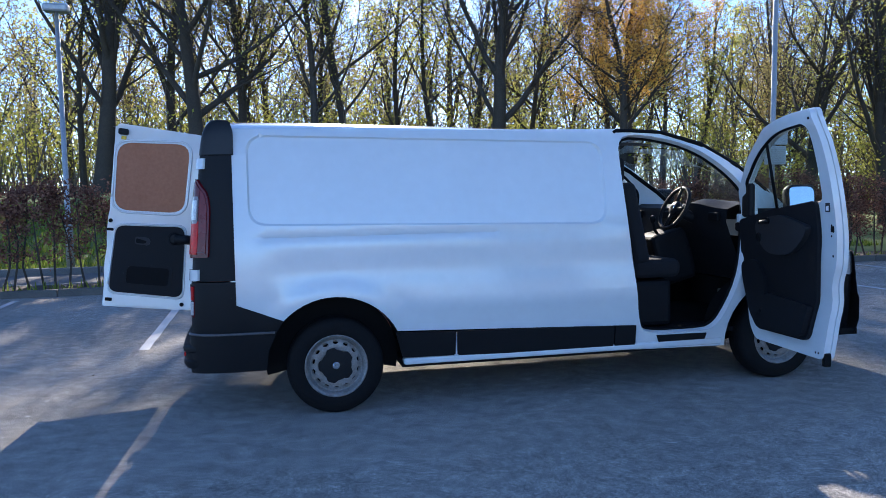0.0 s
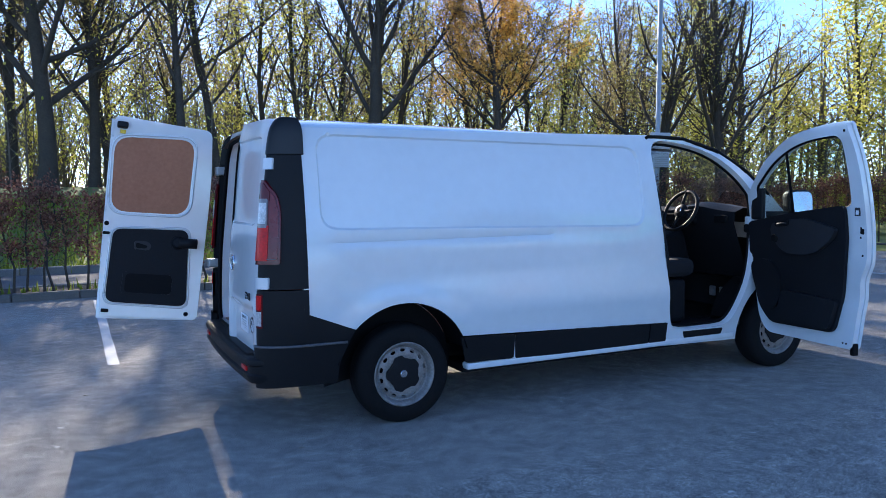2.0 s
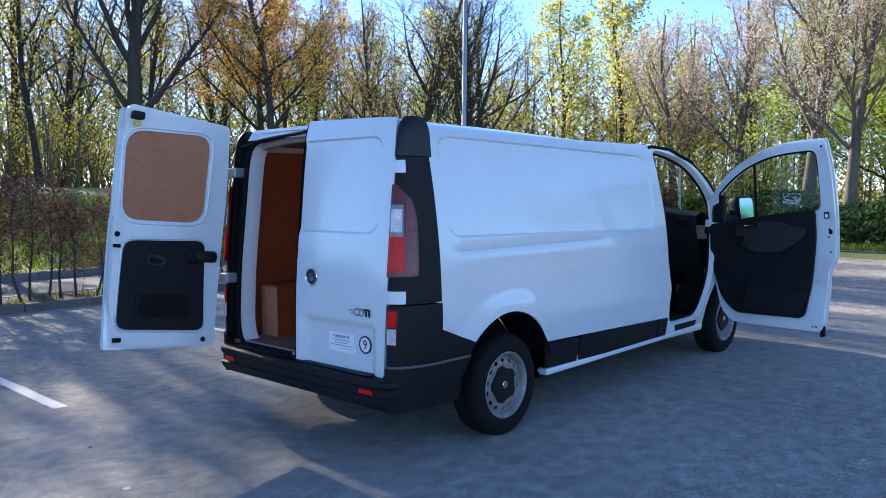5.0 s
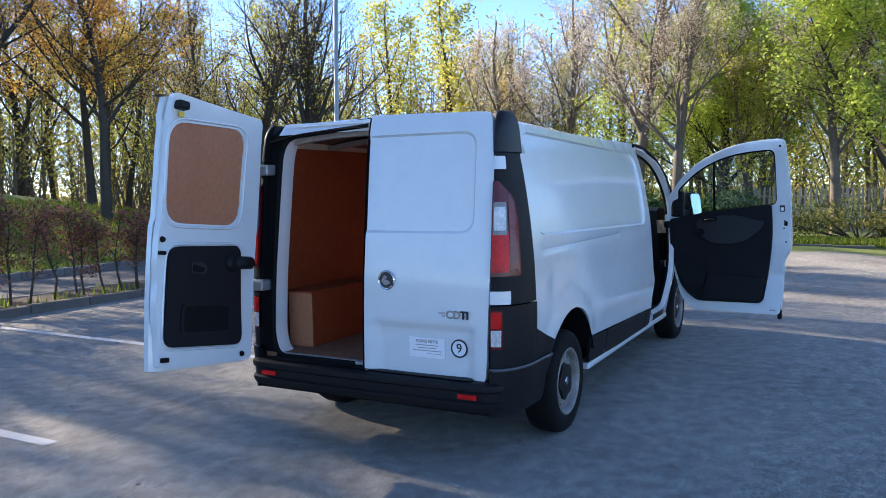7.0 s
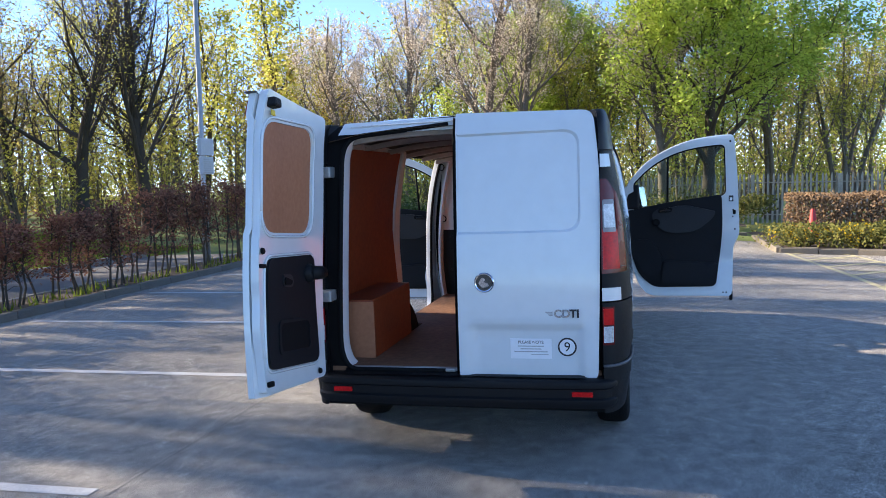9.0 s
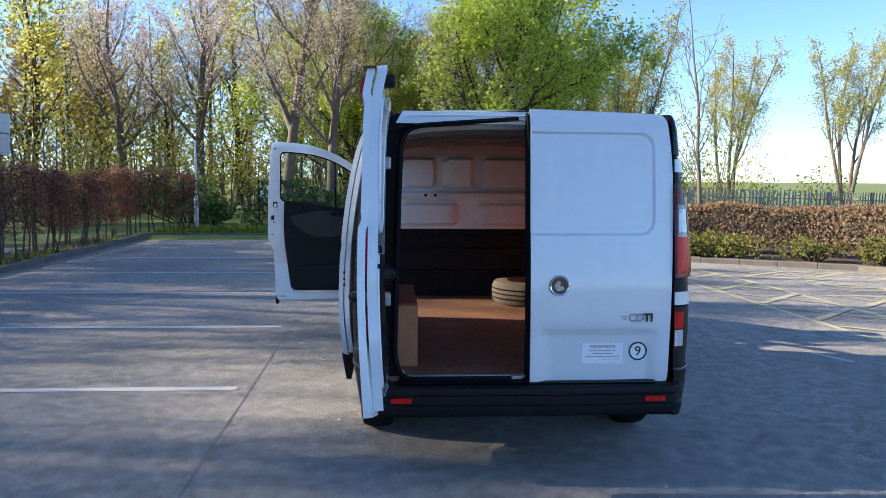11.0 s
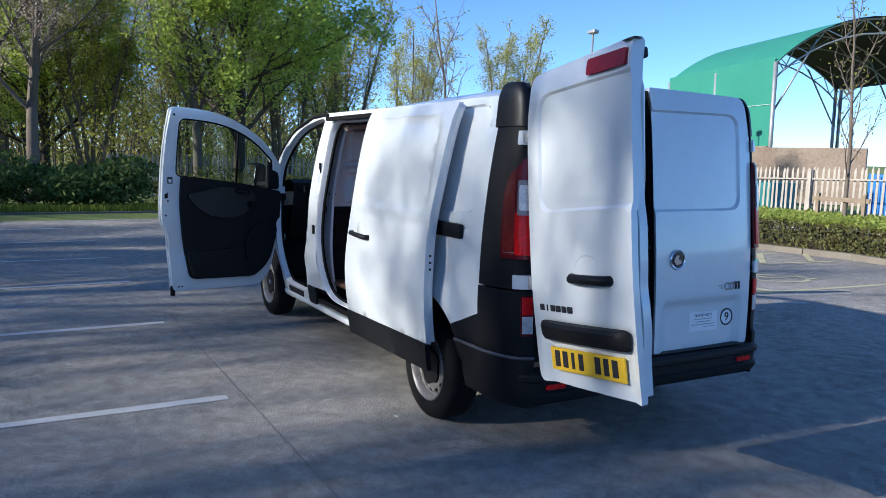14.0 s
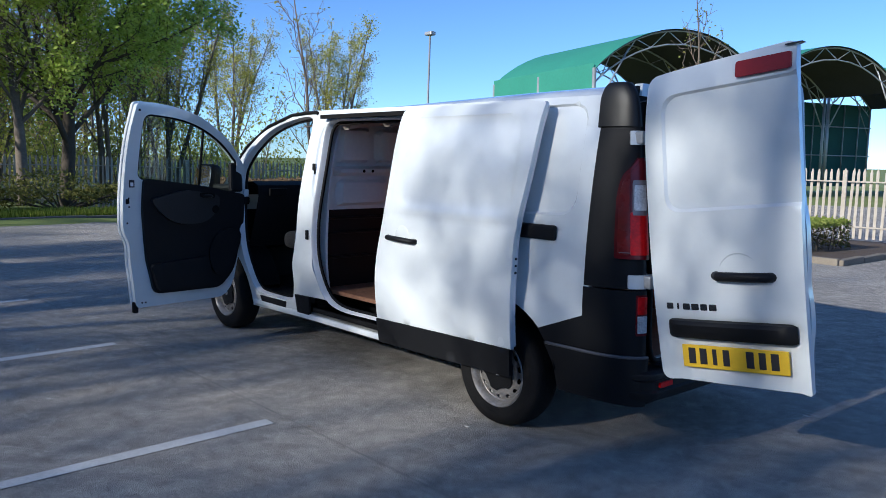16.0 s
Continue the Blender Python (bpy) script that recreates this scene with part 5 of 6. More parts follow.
        box("number_plate", (rear_x(.4, .65) + .012, .40, .645), (.012, .525, .112), PLATE, door, .003, "yellow number plate with dark bars")
        for k, w in enumerate((.052, .052, .03, .046, 0, .052, .046, .052)):
            if w:
                box("plate_bar", (rear_x(.4, .65) + .005, .61 - k * .0585, .648), (.004, w * .7, .078), INK, door, .001)
        rows = []
        for i in range(25):
            f = i / 24
            y = .09 + .65 * f
            e = smooth01(f / .06) * smooth01((1 - f) / .06)
            b = rear_x(y, .78)
            rows.append([Vector((b + .010 - dx * e, y, .775 + dz * (1 if e > .5 else .8))) for dx, dz in ((0, .052), (.03, .047), (.042, .03), (.038, -.015), (.02, -.04), (0, -.045))])
        grid_part("plate_light_bar", rows, BLACK, door, "black plastic grab bar over the plate")
        sheet("brake_lamp", round_corners([(.062, 2.018), (.315, 2.018), (.315, 1.945), (.062, 1.945)], .014), rear, .02, BRAKE_LENS, door, front=-.016, label="red high-level brake lamp")
        rows = [[Vector((rear_x(y, 2.04) - dx * (1 - smooth01((y - .04) / .2) * .7), y, 2.048 + dz)) for y in np.linspace(.02, .09, 6)] for dx, dz in ((-.04, .0), (.0, .004), (.018, .003), (.017, -.002), (-.04, -.005))]
        grid_part("rain_lip", rows, CREASE, door, "thin grey lip on the door top")
        for k, w in enumerate((.036, .010, .036, .038, .034, .038)):
            box("badge_bar", (rear_x(.715 - .047 * k, .89) - .003, .715 - .047 * k, .890), (.006, w, .031), DARK_CHROME, door, .004)
    else:
        badge = new("badge")
        badge.parent = door
        badge.matrix_basis = Matrix.Translation((rear_x(.17, 1.075) - .002, -.165, 1.075))
        ring = lathe("ring", [(.046, .0), (.047, -.008), (.053, -.011), (.058, -.006), (.058, .0)], CHROME, badge, 40)
        ring.matrix_basis = pose(0, 0, 0, 0, 0, -90)
        lathe("disc", [(.0, -.004), (.047, -.004)], DARK_CHROME, badge, 32).matrix_basis = pose(0, 0, 0, 0, 0, -90)
        sheet("emblem", round_corners([(-.03, -.02), (.01, -.032), (.034, -.004), (.012, .03), (-.012, .02), (.004, .002), (-.02, .0)], .012), lambda u, v, d: Vector((-.010 + d, u, v)), .006, CHROME, badge, step=.02, label="plain chrome emblem shape")
        face = Matrix(((0, 0, -1, 0), (-1, 0, 0, 0), (0, 1, 0, 0), (0, 0, 0, 1)))
        lettering("CD", .062, Matrix.Translation((rear_x(.6, .9) - .003, -.603, .893)) @ face, CHROME, door, "badge_letters", .004, "chrome engine letters", .035)
        lettering("TI", .062, Matrix.Translation((rear_x(.6, .9) - .003, -.672, .893)) @ face, INK, door, "badge_letters", .003, "dark engine letters", .035)
        box("small_mark", (rear_x(.6, .9) - .002, -.455, .894), (.004, .03, .028), RED_PRINT, door)
        box("small_mark", (rear_x(.6, .9) - .002, -.515, .901), (.004, .07, .010), STEEL, door)
        box("small_mark", (rear_x(.6, .9) - .002, -.515, .886), (.004, .07, .010), STEEL, door)
        s = new("notice_sticker")
        s.parent = door
        fx = rear(-.42, .69, 0).x
        box("paper", (fx - .002, -.42, .69), (.003, .235, .115), STICKER, s)
        lettering("PLEASE NOTE", .024, Matrix.Translation((fx - .004, -.42, .727)) @ face, INK, s, "heading", .0005)
        for k, w in enumerate((.15, .12, .19, .10)):
            box("text_bar", (fx - .004, -.42 - (.05 if k == 3 else 0), .705 - k * .016), (.002, w, .005 if k < 3 else .003), STEEL, s)
        r = new("number_sticker")
        r.parent = door
        r.matrix_basis = Matrix.Translation((rear(-.625, .70, 0).x - .002, -.625, .70))
        lathe("disc", [(.0, -.001), (.05, -.001), (.05, .002)], STICKER, r, 36).matrix_basis = pose(0, 0, 0, 0, 0, -90)
        lathe("ring", [(.044, .001), (.044, -.003), (.053, -.003), (.053, .001)], INK, r, 36).matrix_basis = pose(0, 0, 0, 0, 0, -90)
        lettering("9", .075, Matrix.Translation((-.003, 0, -.001)) @ face, INK, r, "digit", .001)
        grid_part("edge_trim", [[Vector((rear_x(0, z) + dx, dy, z)) for z in np.linspace(.53, 2.03, 20)] for dx, dy in ((.002, .0062), (.006, .010), (.092, .010), (.096, .002))], SEAL, door, "black rubber edge of the door")
        box("edge_latch", (rear_x(0, 1.18) + .06, .016, 1.18), (.05, .02, .06), SEAL, door, .006, "black door latch")
        tube("door_edge_seal", [(rear_x(0, z) + .03, .004, z) for z in np.linspace(.53, 2.02, 20)], .012, SEAL, door, 6)
    return door


rear_door(-1, Matrix())
_axis = Vector((.118, 0, 1)).normalized()
_pin = Vector((-.955, .865, 1.0))
_foot = Vector((-.95, .87, .55))
rear_door(1, Matrix.Translation((0, .055, 0)) @ Matrix.Translation(_foot) @ Matrix.Rotation(radians(1.8), 4, 'X') @ Matrix.Translation(-_foot)
          @ Matrix.Translation(_pin) @ Matrix.Rotation(radians(-90.0), 4, _axis) @ Matrix.Translation(-_pin - Vector((0, .012, 0))))
# hinge arms of the open door
for z in (1.0, 1.742):
    xx = -.955 + .118 * (z - 1.0)
    box("hinge_arm", (xx + .015, .815, z), (.10, .10, .068), STEEL, van, .01, "grey steel hinge arm")

# rear opening frame
hole = round_corners([(-.0, .545), (.70, .545), (.745, .66), (.728, 1.4), (.712, 1.87), (.655, 1.95), (-.0, 2.0)], [.01, .06, .08, .3, .08, .08, .01])
loop = [p for p in split_long(hole, .05) if p[0] > .03]
sheet("rear_frame", [(-.02, .50), (.83, .50), (.83, 1.95), (.74, 2.02), (-.02, 2.045)], lambda u, v, d: Vector((curve_at(REAR, v) + .07 + d, u, v)), .03, SEAL, van, holes=[[(max(p[0], .0), p[1]) for p in hole]], step=.06)
tube("frame_seal", [Vector((curve_at(REAR, v) + .06, u, v)) for u, v in split_long(hole, .04) if u > .03] , .016, SEAL, van, 6)
rows = [[Vector((curve_at(REAR, v) + .08 + dx, u - du, v)) for u, v in loop] for dx, du in ((0, 0), (.06, .01), (.12, .0))]
grid_part("frame_jamb", rows, WHITE_IN, van)
sheet("frame_top", [(-.74, 1.965), (.74, 1.965), (.70, 2.035), (-.70, 2.035)], lambda u, v, d: Vector((curve_at(REAR, v) + .055 + d, u, v)), .05, WHITE, van, step=.08)
for s in (-1, 1):
    tube("dark_pillar_gap", [(curve_at(REAR, z) + .11, s * .805, z) for z in np.linspace(.56, 1.94, 20)], .034, SEAL, van, 8)


# front doors: built shut and swung open
def front_door(sign, angle):
    s = side(sign)
    hinge = Vector((3.225, sign * .905, 0))
    door = new("front_door")
    door.parent = van
    door.matrix_basis = Matrix.Translation(hinge) @ Matrix.Rotation(radians(angle), 4, 'Z') @ Matrix.Translation(-hinge)
    tagged(door, "white front door swung wide open")
    outline = round_corners([(3.225, 1.50), (3.05, 1.735), (2.86, 1.865), (2.60, 1.975), (2.35, 2.015), (2.125, 2.02), (2.088, 1.6), (2.078, 1.18), (2.075, 1.0), (2.135, .88), (2.145, .60), (2.15, .365), (2.98, .365), (3.09, .47), (3.19, .78), (3.22, 1.1)],
                            [.03, .2, .2, .2, .2, .05, .3, .2, .05, .05, .1, .04, .06, .1, .2, .2])
    window = round_corners([(3.12, 1.56), (2.94, 1.735), (2.72, 1.85), (2.50, 1.905), (2.21, 1.925), (2.20, 1.41), (2.72, 1.34), (3.12, 1.26)], [.03, .15, .15, .15, .06, .06, .2, .04])
    sheet("outer_skin", outline, s, .03, WHITE, door, holes=[window], step=.06)
    inset = [((u - 2.65) * .985 + 2.65, (v - 1.15) * .985 + 1.15) for u, v in outline]
    sheet("inner_frame", inset, s, .045, WHITE, door, holes=[window], step=.06, front=.032)
    tube("window_seal", [s(u, v, .06) for u, v in split_long(window, .05)] + [s(*window[0], .06)], .014, SEAL, door, 6)
    pane = sheet("window_pane", [((u - 2.65) * 1.01 + 2.65, v) for u, v in window], s, .004, GLASS, door, step=.12, front=.03)
    pane.visible_shadow = False
    tube("window_divider", [s(2.78, 1.33, .05), s(2.765, 1.84, .05)], .011, SEAL, door, 8)
    trim = sheet("door_trim", round_corners([(3.205, 1.27), (2.80, 1.35), (2.245, 1.42), (2.235, 1.05), (2.31, .475), (2.93, .465), (3.09, .60), (3.195, .95)], [.04, .1, .04, .2, .06, .06, .1, .1]), s, .03, TRIM, door, front=.078, label="dark plastic inner door trim")
    sheet("arm_rest", round_corners([(2.93, 1.27), (2.61, 1.325), (2.30, 1.25), (2.33, 1.18), (2.50, 1.04), (2.80, 1.03), (2.93, 1.16)], [.06, .1, .03, .05, .12, .12, .08]), s, .05, PAD, trim, front=.10, label="dark grey padded arm rest")
    sheet("handle_recess", round_corners([(2.87, 1.245), (2.87, 1.285), (2.73, 1.30), (2.73, 1.255)], .022), s, .02, SEAL, trim, front=.142)
    sheet("speaker_dome", round_corners([(3.17, .96), (2.95, .98), (2.83, .80), (2.86, .58), (3.02, .58), (3.14, .80)], .1), s, .035, TRIM, trim, front=.10)
    box("corner_flap", s(2.165, .375, .04), (.035, .05, .09), SEAL, door, .008)
    sheet("map_pocket", round_corners([(2.82, .745), (2.29, .72), (2.33, .50), (2.85, .50)], .04), s, .05, TRIM, trim, front=.10)
    tube("release_handle", [s(2.855, 1.262, .145), s(2.83, 1.265, .165), s(2.77, 1.27, .165), s(2.745, 1.275, .145)], .013, BLACK, trim, 8, "black release handle")
    # small round knob beside the arm rest
    lathe("trim_knob", [(.0, .0), (.03, -.008), (.036, 0)], SEAL, trim, 20).matrix_basis = Matrix.Translation(s(2.89, 1.15, .15)) @ pose(0, 0, 0, 0, 0, 0 if sign > 0 else 180)
    box("corner_cover", s(3.13, 1.42, .06), (.13, .05, .26), BLACK, door, .02, "black mirror corner cover")
    for u, v in ((2.135, 1.26), (2.12, 1.22), (2.14, 1.19), (2.12, 1.06), (2.21, .41), (2.24, .41), (2.16, 1.95)):
        box("latch_bolt", s(u, v, .072), (.018, .012, .018), SEAL, door, .004)
    box("latch", s(2.125, 1.235, .06), (.03, .05, .04), SEAL, door, .006)
    box("door_label", s(2.155, 1.375, .079), (.045, .006, .06), INK, door, .001)
    box("label_paper", s(2.155, 1.37, .082), (.025, .004, .03), STICKER, door)
    box("lower_edge_trim", s(2.60, .40, .02), (.78, .05, .05), WHITE, door, .01)
    mirror = new("wing_mirror")
    mirror.parent = door
    mirror.matrix_basis = Matrix.Translation((3.14, sign * 1.03, 1.40)) @ Matrix.Rotation(radians(sign * 14), 4, 'Z') @ Matrix.Rotation(radians(9), 4, 'Y')
    bm = bmesh.new()
    add_box(bm, (.05, sign * .255, .0), (.14, .23, .28), .055, segments=4)
    part("housing", bm, BLACK, mirror, "black mirror housing", smooth=False)
    bm = bmesh.new()
    add_box(bm, (.04, sign * .05, -.07), (.07, .26, .06), .02)
    part("arm", bm, BLACK, mirror)
    pane = round_corners([(.165, -.105), (.335, -.10), (.345, .08), (.32, .115), (.175, .115), (.16, .09)], .04)
    sheet("mirror_glass", pane, lambda u, v, d: Vector((-.021 - d, sign * u, v)), .006, MIRROR, mirror, step=.06, label="mirror glass")
    tube("outer_handle", [s(2.22, 1.10, .0), s(2.24, 1.105, -.03), s(2.36, 1.11, -.03), s(2.39, 1.11, .0)], .014, BLACK, door, 8)
    return door


front_door(-1, 85.0)
front_door(1, -82.5)
for sign in (-1, 1):
    for z in (.82, 1.28):
        box("door_hinge", (3.20, sign * .895, z), (.08, .05, .07), WHITE, van, .01)
    box("check_strap", (3.19, sign * .895, 1.215), (.085, .06, .075), SEAL, van, .02)


# sliding door, slid back along its rail
def sliding_door():
    door = new("sliding_door")
    door.parent = van
    tagged(door, "white sliding side door slid open")
    shift = -1.10
    outline = round_corners([(.88, .52), (2.13, .50), (2.12, .90), (2.03, 1.30), (2.01, 1.95), (.78, 1.95), (.80, 1.55), (.865, 1.20), (.865, .9)], [.02, .02, .2, .3, .04, .04, .2, .2, .2])
    door_hw = lambda u, v, d: Vector((u + shift, half_width(1.2, v, False) + .118 - d + (-.010 * smooth01(-rounded_box_distance(u, v, .90, 1.93, 1.30, 1.885, .10) / .018)) - .006 * math.exp(-((v - SWAGE) / .02) ** 2), v))
    extra = []
    for off in (0, .018):
        extra += split_long(round_corners([(.90 + off, 1.30 + off), (1.93 - off, 1.30 + off), (1.93 - off, 1.885 - off), (.90 + off, 1.885 - off)], .10), .03)
    extra += [(x * .04, SWAGE + dz) for x in range(20, 54) for dz in (-.02, 0, .02)]
    sheet("outer_skin", outline, door_hw, .03, WHITE, door, step=.05, extra=extra)
    inset = [((u - 1.45) * .975 + 1.45, (v - 1.2) * .98 + 1.2) for u, v in outline]
    sheet("inner_frame", inset, lambda u, v, d: Vector((u + shift, half_width(1.2, v, False) + .118 - d, v)), .03, WHITE_IN, door, step=.08, front=.035)
    sheet("sill_strip", round_corners([(.88, .535), (2.13, .515), (2.13, .345), (.90, .36)], .01), door_hw, .03, BLACK, door, front=-.010, label="black plastic sill strip")
    y = half_width(1.2, 1.09, False) + .118
    tube("door_handle", [(.60, y - .005, 1.083), (.62, y + .028, 1.085), (.75, y + .032, 1.09), (.87, y + .022, 1.092), (.885, y - .005, 1.092)], .017, BLACK, door, 10, "black door handle")
    lathe("handle_cup", [(.0, .001), (.06, .001), (.07, -.004)], WHITE, door, 24).matrix_basis = Matrix.Translation((.74, y + .002, 1.11))
    for z in (.98, 1.02, 1.06):
        box("edge_bolt", (-.235, y - .03, z), (.012, .014, .014), INK, door, .003)


sliding_door()
bm = bmesh.new()
add_box(bm, (-.17, half_width(-.2, 1.22, False) + .012, 1.22), (.56, .03, .085), .012)
part("rail_cover", bm, BLACK, van, "black plastic rail cover end")
box("upper_rail", (1.46, .855, 1.925), (1.10, .05, .03), SEAL, van)


# wheels
def wheel(x, sign, name="wheel"):
    w = new(name)
    w.parent = van
    w.matrix_basis = pose(x, sign * .845, .335, 0, 0, 180 if sign < 0 else 0)
    lathe("tyre", [(.205, -.09), (.225, -.103), (.27, -.108), (.31, -.098), (.325, -.085), (.334, -.06), (.3365, -.03), (.3365, .03), (.334, .06), (.325, .085), (.31, .098), (.27, .108), (.225, .103), (.205, .09)], RUBBER, w, 56, label="black rubber tyre")
    for k in (-.045, -.015, .015, .045):
        lathe("tread_groove", [(.3368, k - .003), (.338, k), (.3368, k + .003)], SEAL, w, 48)
    lathe("rim", [(.17, -.08), (.18, .02), (.186, .065), (.200, .085), (.214, .094), (.219, .100), (.213, .105), (.203, .098), (.192, .085), (.187, .06), (.16, .045), (.165, .03)], RIM, w, 56, label="silver steel wheel rim")
    holes = []
    for k in range(14):
        a = 2 * math.pi * (k + .5) / 14
        c = (math.cos(a) * .160, math.sin(a) * .160)
        holes.append([(c[0] + math.cos(a) * .0125 * math.cos(t) - math.sin(a) * .0185 * math.sin(t), c[1] + math.sin(a) * .0125 * math.cos(t) + math.cos(a) * .0185 * math.sin(t)) for t in np.linspace(0, 2 * math.pi, 12, endpoint=False)])
    ring = [(math.cos(t) * .188, math.sin(t) * .188) for t in np.linspace(0, 2 * math.pi, 56, endpoint=False)]
    dish = lambda u, v, d: Vector((u, .052 + .02 * math.cos((math.hypot(u, v) - .13) / .06 * 1.6) - d, v))
    sheet("wheel_disc", ring, dish, .006, RIM, w, holes=holes, step=.028, label="silver steel disc with oval holes")
    # black disc paints the shade seen through the wheel's holes
    lathe("brake_shadow", [(.0, -.02), (.185, -.02), (.185, -.06)], SEAL, w, 32)
    star = []
    for k in range(60):
        a = 2 * math.pi * k / 60
        r = .106 + .018 * smooth01((math.cos(5 * a) + .35) / .7)
        star.append((math.cos(a) * r, math.sin(a) * r))
    sheet("hub_cap", star, lambda u, v, d: Vector((u, .086 - .25 * (math.hypot(u, v)) ** 2 - d, v)), .03, BLACK, w, step=.03, label="black plastic centre cap")
    lathe("hub_badge", [(.0, .093), (.022, .092), (.026, .088)], CHROME, w, 20)
    return w


for wx in (0.0, 3.498):
    for sgn in (-1, 1):
        wheel(wx, sgn)
        for r in (.484,):
            rows = []
            for i in range(25):
                a = radians(16 + 150 * i / 24)
                rows.append([Vector((wx + r * math.cos(a), sgn * yy, .335 + r * math.sin(a))) for yy in (half_width(wx, .8, False) - .006, .80, .635)])
            grid_part("wheel_arch_liner", rows, SEAL, van)
            rows = [[Vector((wx + .478 * math.cos(a), sgn * .635, .335 + .478 * math.sin(a))), Vector((wx, sgn * .635, .33))] for a in [radians(-12 + 204 * i / 24) for i in range(25)]]
            grid_part("arch_back", rows, SEAL, van)
for z0, x0, x1, deep in ((.30, .48, 3.02, .05), (.36, -.95, -.47, .05), (.32, 3.97, 4.3, .05)):
    box("underbody", ((x0 + x1) / 2, 0, z0), (x1 - x0, 1.72, deep), SEAL, van)
box("underbody", (1.75, 0, .38), (5.3, 1.1, .1), SEAL, van)


# nose: bonnet, windscreen, front bumper, lights
pillar = [(3.74, 1.235), (3.43, 1.492), (3.14, 1.692), (2.85, 1.852), (2.62, 1.925)]
rows = []
for i in range(17):
    f = i / 16 * (len(pillar) - 1)
    k = min(int(f), len(pillar) - 2)
    x = pillar[k][0] + (pillar[k + 1][0] - pillar[k][0]) * (f - k)
    z = pillar[k][1] + (pillar[k + 1][1] - pillar[k][1]) * (f - k)
    e = half_width(x, z, False) - .035
    rows.append([Vector((x + .30 * (1 - (j / 10 - 1) ** 2) * (1 - i / 16 * .85), e * (j / 10 - 1), z + .02 * (1 - (j / 10 - 1) ** 2))) for j in range(21)])
screen = grid_part("windscreen", rows, GLASS, van, "curved glass windscreen")
screen.visible_shadow = False
for sgn in (-1, 1):
    tube("screen_trim", [Vector((x - .01, sgn * (half_width(x, z, False) - .02), z + .005)) for x, z in pillar], .022, SEAL, van, 8)
rows = []
for i in range(13):
    f = i / 12
    x = 3.74 + .56 * f
    z = 1.235 - .30 * f ** 1.25
    e = half_width(x, z, False) - .01
    bow = .30 * (1 - f) + .13 * f
    rows.append([Vector((x + bow * (1 - abs(j / 10 - 1) ** 2.2), e * (j / 10 - 1), z + .045 * (1 - (j / 10 - 1) ** 2))) for j in range(21)])
grid_part("bonnet", rows, WHITE, van, "white bonnet")
rows = []
for z, out in ((.99, .0), (.93, .02), (.80, .035), (.64, .055), (.60, .075), (.42, .075), (.30, .03)):
    rows.append([Vector((4.30 + out + .10 * (1 - abs(j / 10 - 1) ** 3) - .30 * max(0, abs(j / 10 - 1) - .7) ** 1.3, .87 * (j / 10 - 1), z)) for j in range(21)])
grid_part("front_bumper", rows, BLACK, van, "black plastic front bumper")
rows = []
for sgn in (-1, 1):
    sheet("bumper_side", [(3.96, .34), (3.99, .60), (4.10, .76), (4.30, .80), (4.34, .34)], side(sgn), .03, BLACK, van, front=-.01, label="black plastic bumper end")
    sheet("headlamp", round_corners([(4.12, .80), (4.40, .78), (4.36, .98), (4.20, .98)], .03), side(sgn), .04, CLEAR_LENS, van, front=-.006, label="clear headlamp")
    sheet("grille_bar", round_corners([(-.5, .84), (.5, .84), (.5, .95), (-.5, .95)], .03), lambda u, v, d: Vector((4.435 - .10 * abs(u) ** 3 + d - .04 * (v - .84), u, v)), .02, SEAL, van) if sgn > 0 else None


# cargo space
sheet("cargo_floor", [(-.91, -.81), (-.50, -.81), (-.50, -.62), (.50, -.62), (.50, -.81), (2.07, -.81), (2.07, .81), (.50, .81), (.50, .62), (-.50, .62), (-.50, .81), (-.91, .81)], lambda u, v, d: Vector((u, v, .56 - d)), .03, PLY_FLOOR, van, step=.25, label="scuffed plywood cargo floor")
box("door_striker", (-.925, .06, .553), (.035, .06, .02), STEEL, van, .005, "grey steel door striker")
box("floor_edge", (-.905, 0, .548), (.03, 1.34, .03), STEEL, van, .004, "worn metal floor edge")
for sgn, front in ((-1, 2.03), (1, .58)):
    inner = lambda u, v, d, sgn=sgn: Vector((u, sgn * (min(.86, half_width(u, v, False) - .09) - d), v))
    if sgn > 0:
        shape = [(-.84, .56), (-.55, .56), (-.55, .88), (.52, .88), (.52, .56), (.62, .56), (.63, .86), (.58, 1.10), (.55, 1.30), (.53, 1.89), (-.80, 1.89)]
    else:
        shape = [(-.84, .56), (-.55, .56), (-.55, .88), (.52, .88), (.52, .56), (2.03, .56), (2.03, 1.83), (-.80, 1.89)]
    sheet("ply_lining", shape, inner, .012, PLY, van, step=.12, label="orange plywood side lining")
    sheet("inner_side", [(-.72, 1.80), (2.10 if sgn < 0 else .70, 1.80), (2.10 if sgn < 0 else .70, 1.955), (-.72, 1.955)], lambda u, v, d, sgn=sgn: Vector((u, sgn * (half_width(u, v, False) - .06 - d), v)), .02, WHITE_IN, van, step=.12)
    box_arch = new("wheel_box")
    box_arch.parent = van
    tagged(box_arch, "plywood box over the wheel arch")
    for nm, c, sz in (("side_board", (-.27, .615, .74), (.82, .015, .36)), ("end_board", (-.675, .705, .74), (.015, .195, .36)), ("top_board", (-.27, .74, .926), (.83, .26, .014))):
        box(nm, (c[0], sgn * c[1], c[2]), sz, PLY_PALE if nm == "end_board" else PLY, box_arch, .002)
for x, z, hgt in ((2.035, 1.52, .085), (2.06, 1.0, .075), (2.05, .74, .07)):
    box("striker_plate", (x, half_width(x, z, False) - .004, z), (.035, .012, hgt), SEAL, van, .004)
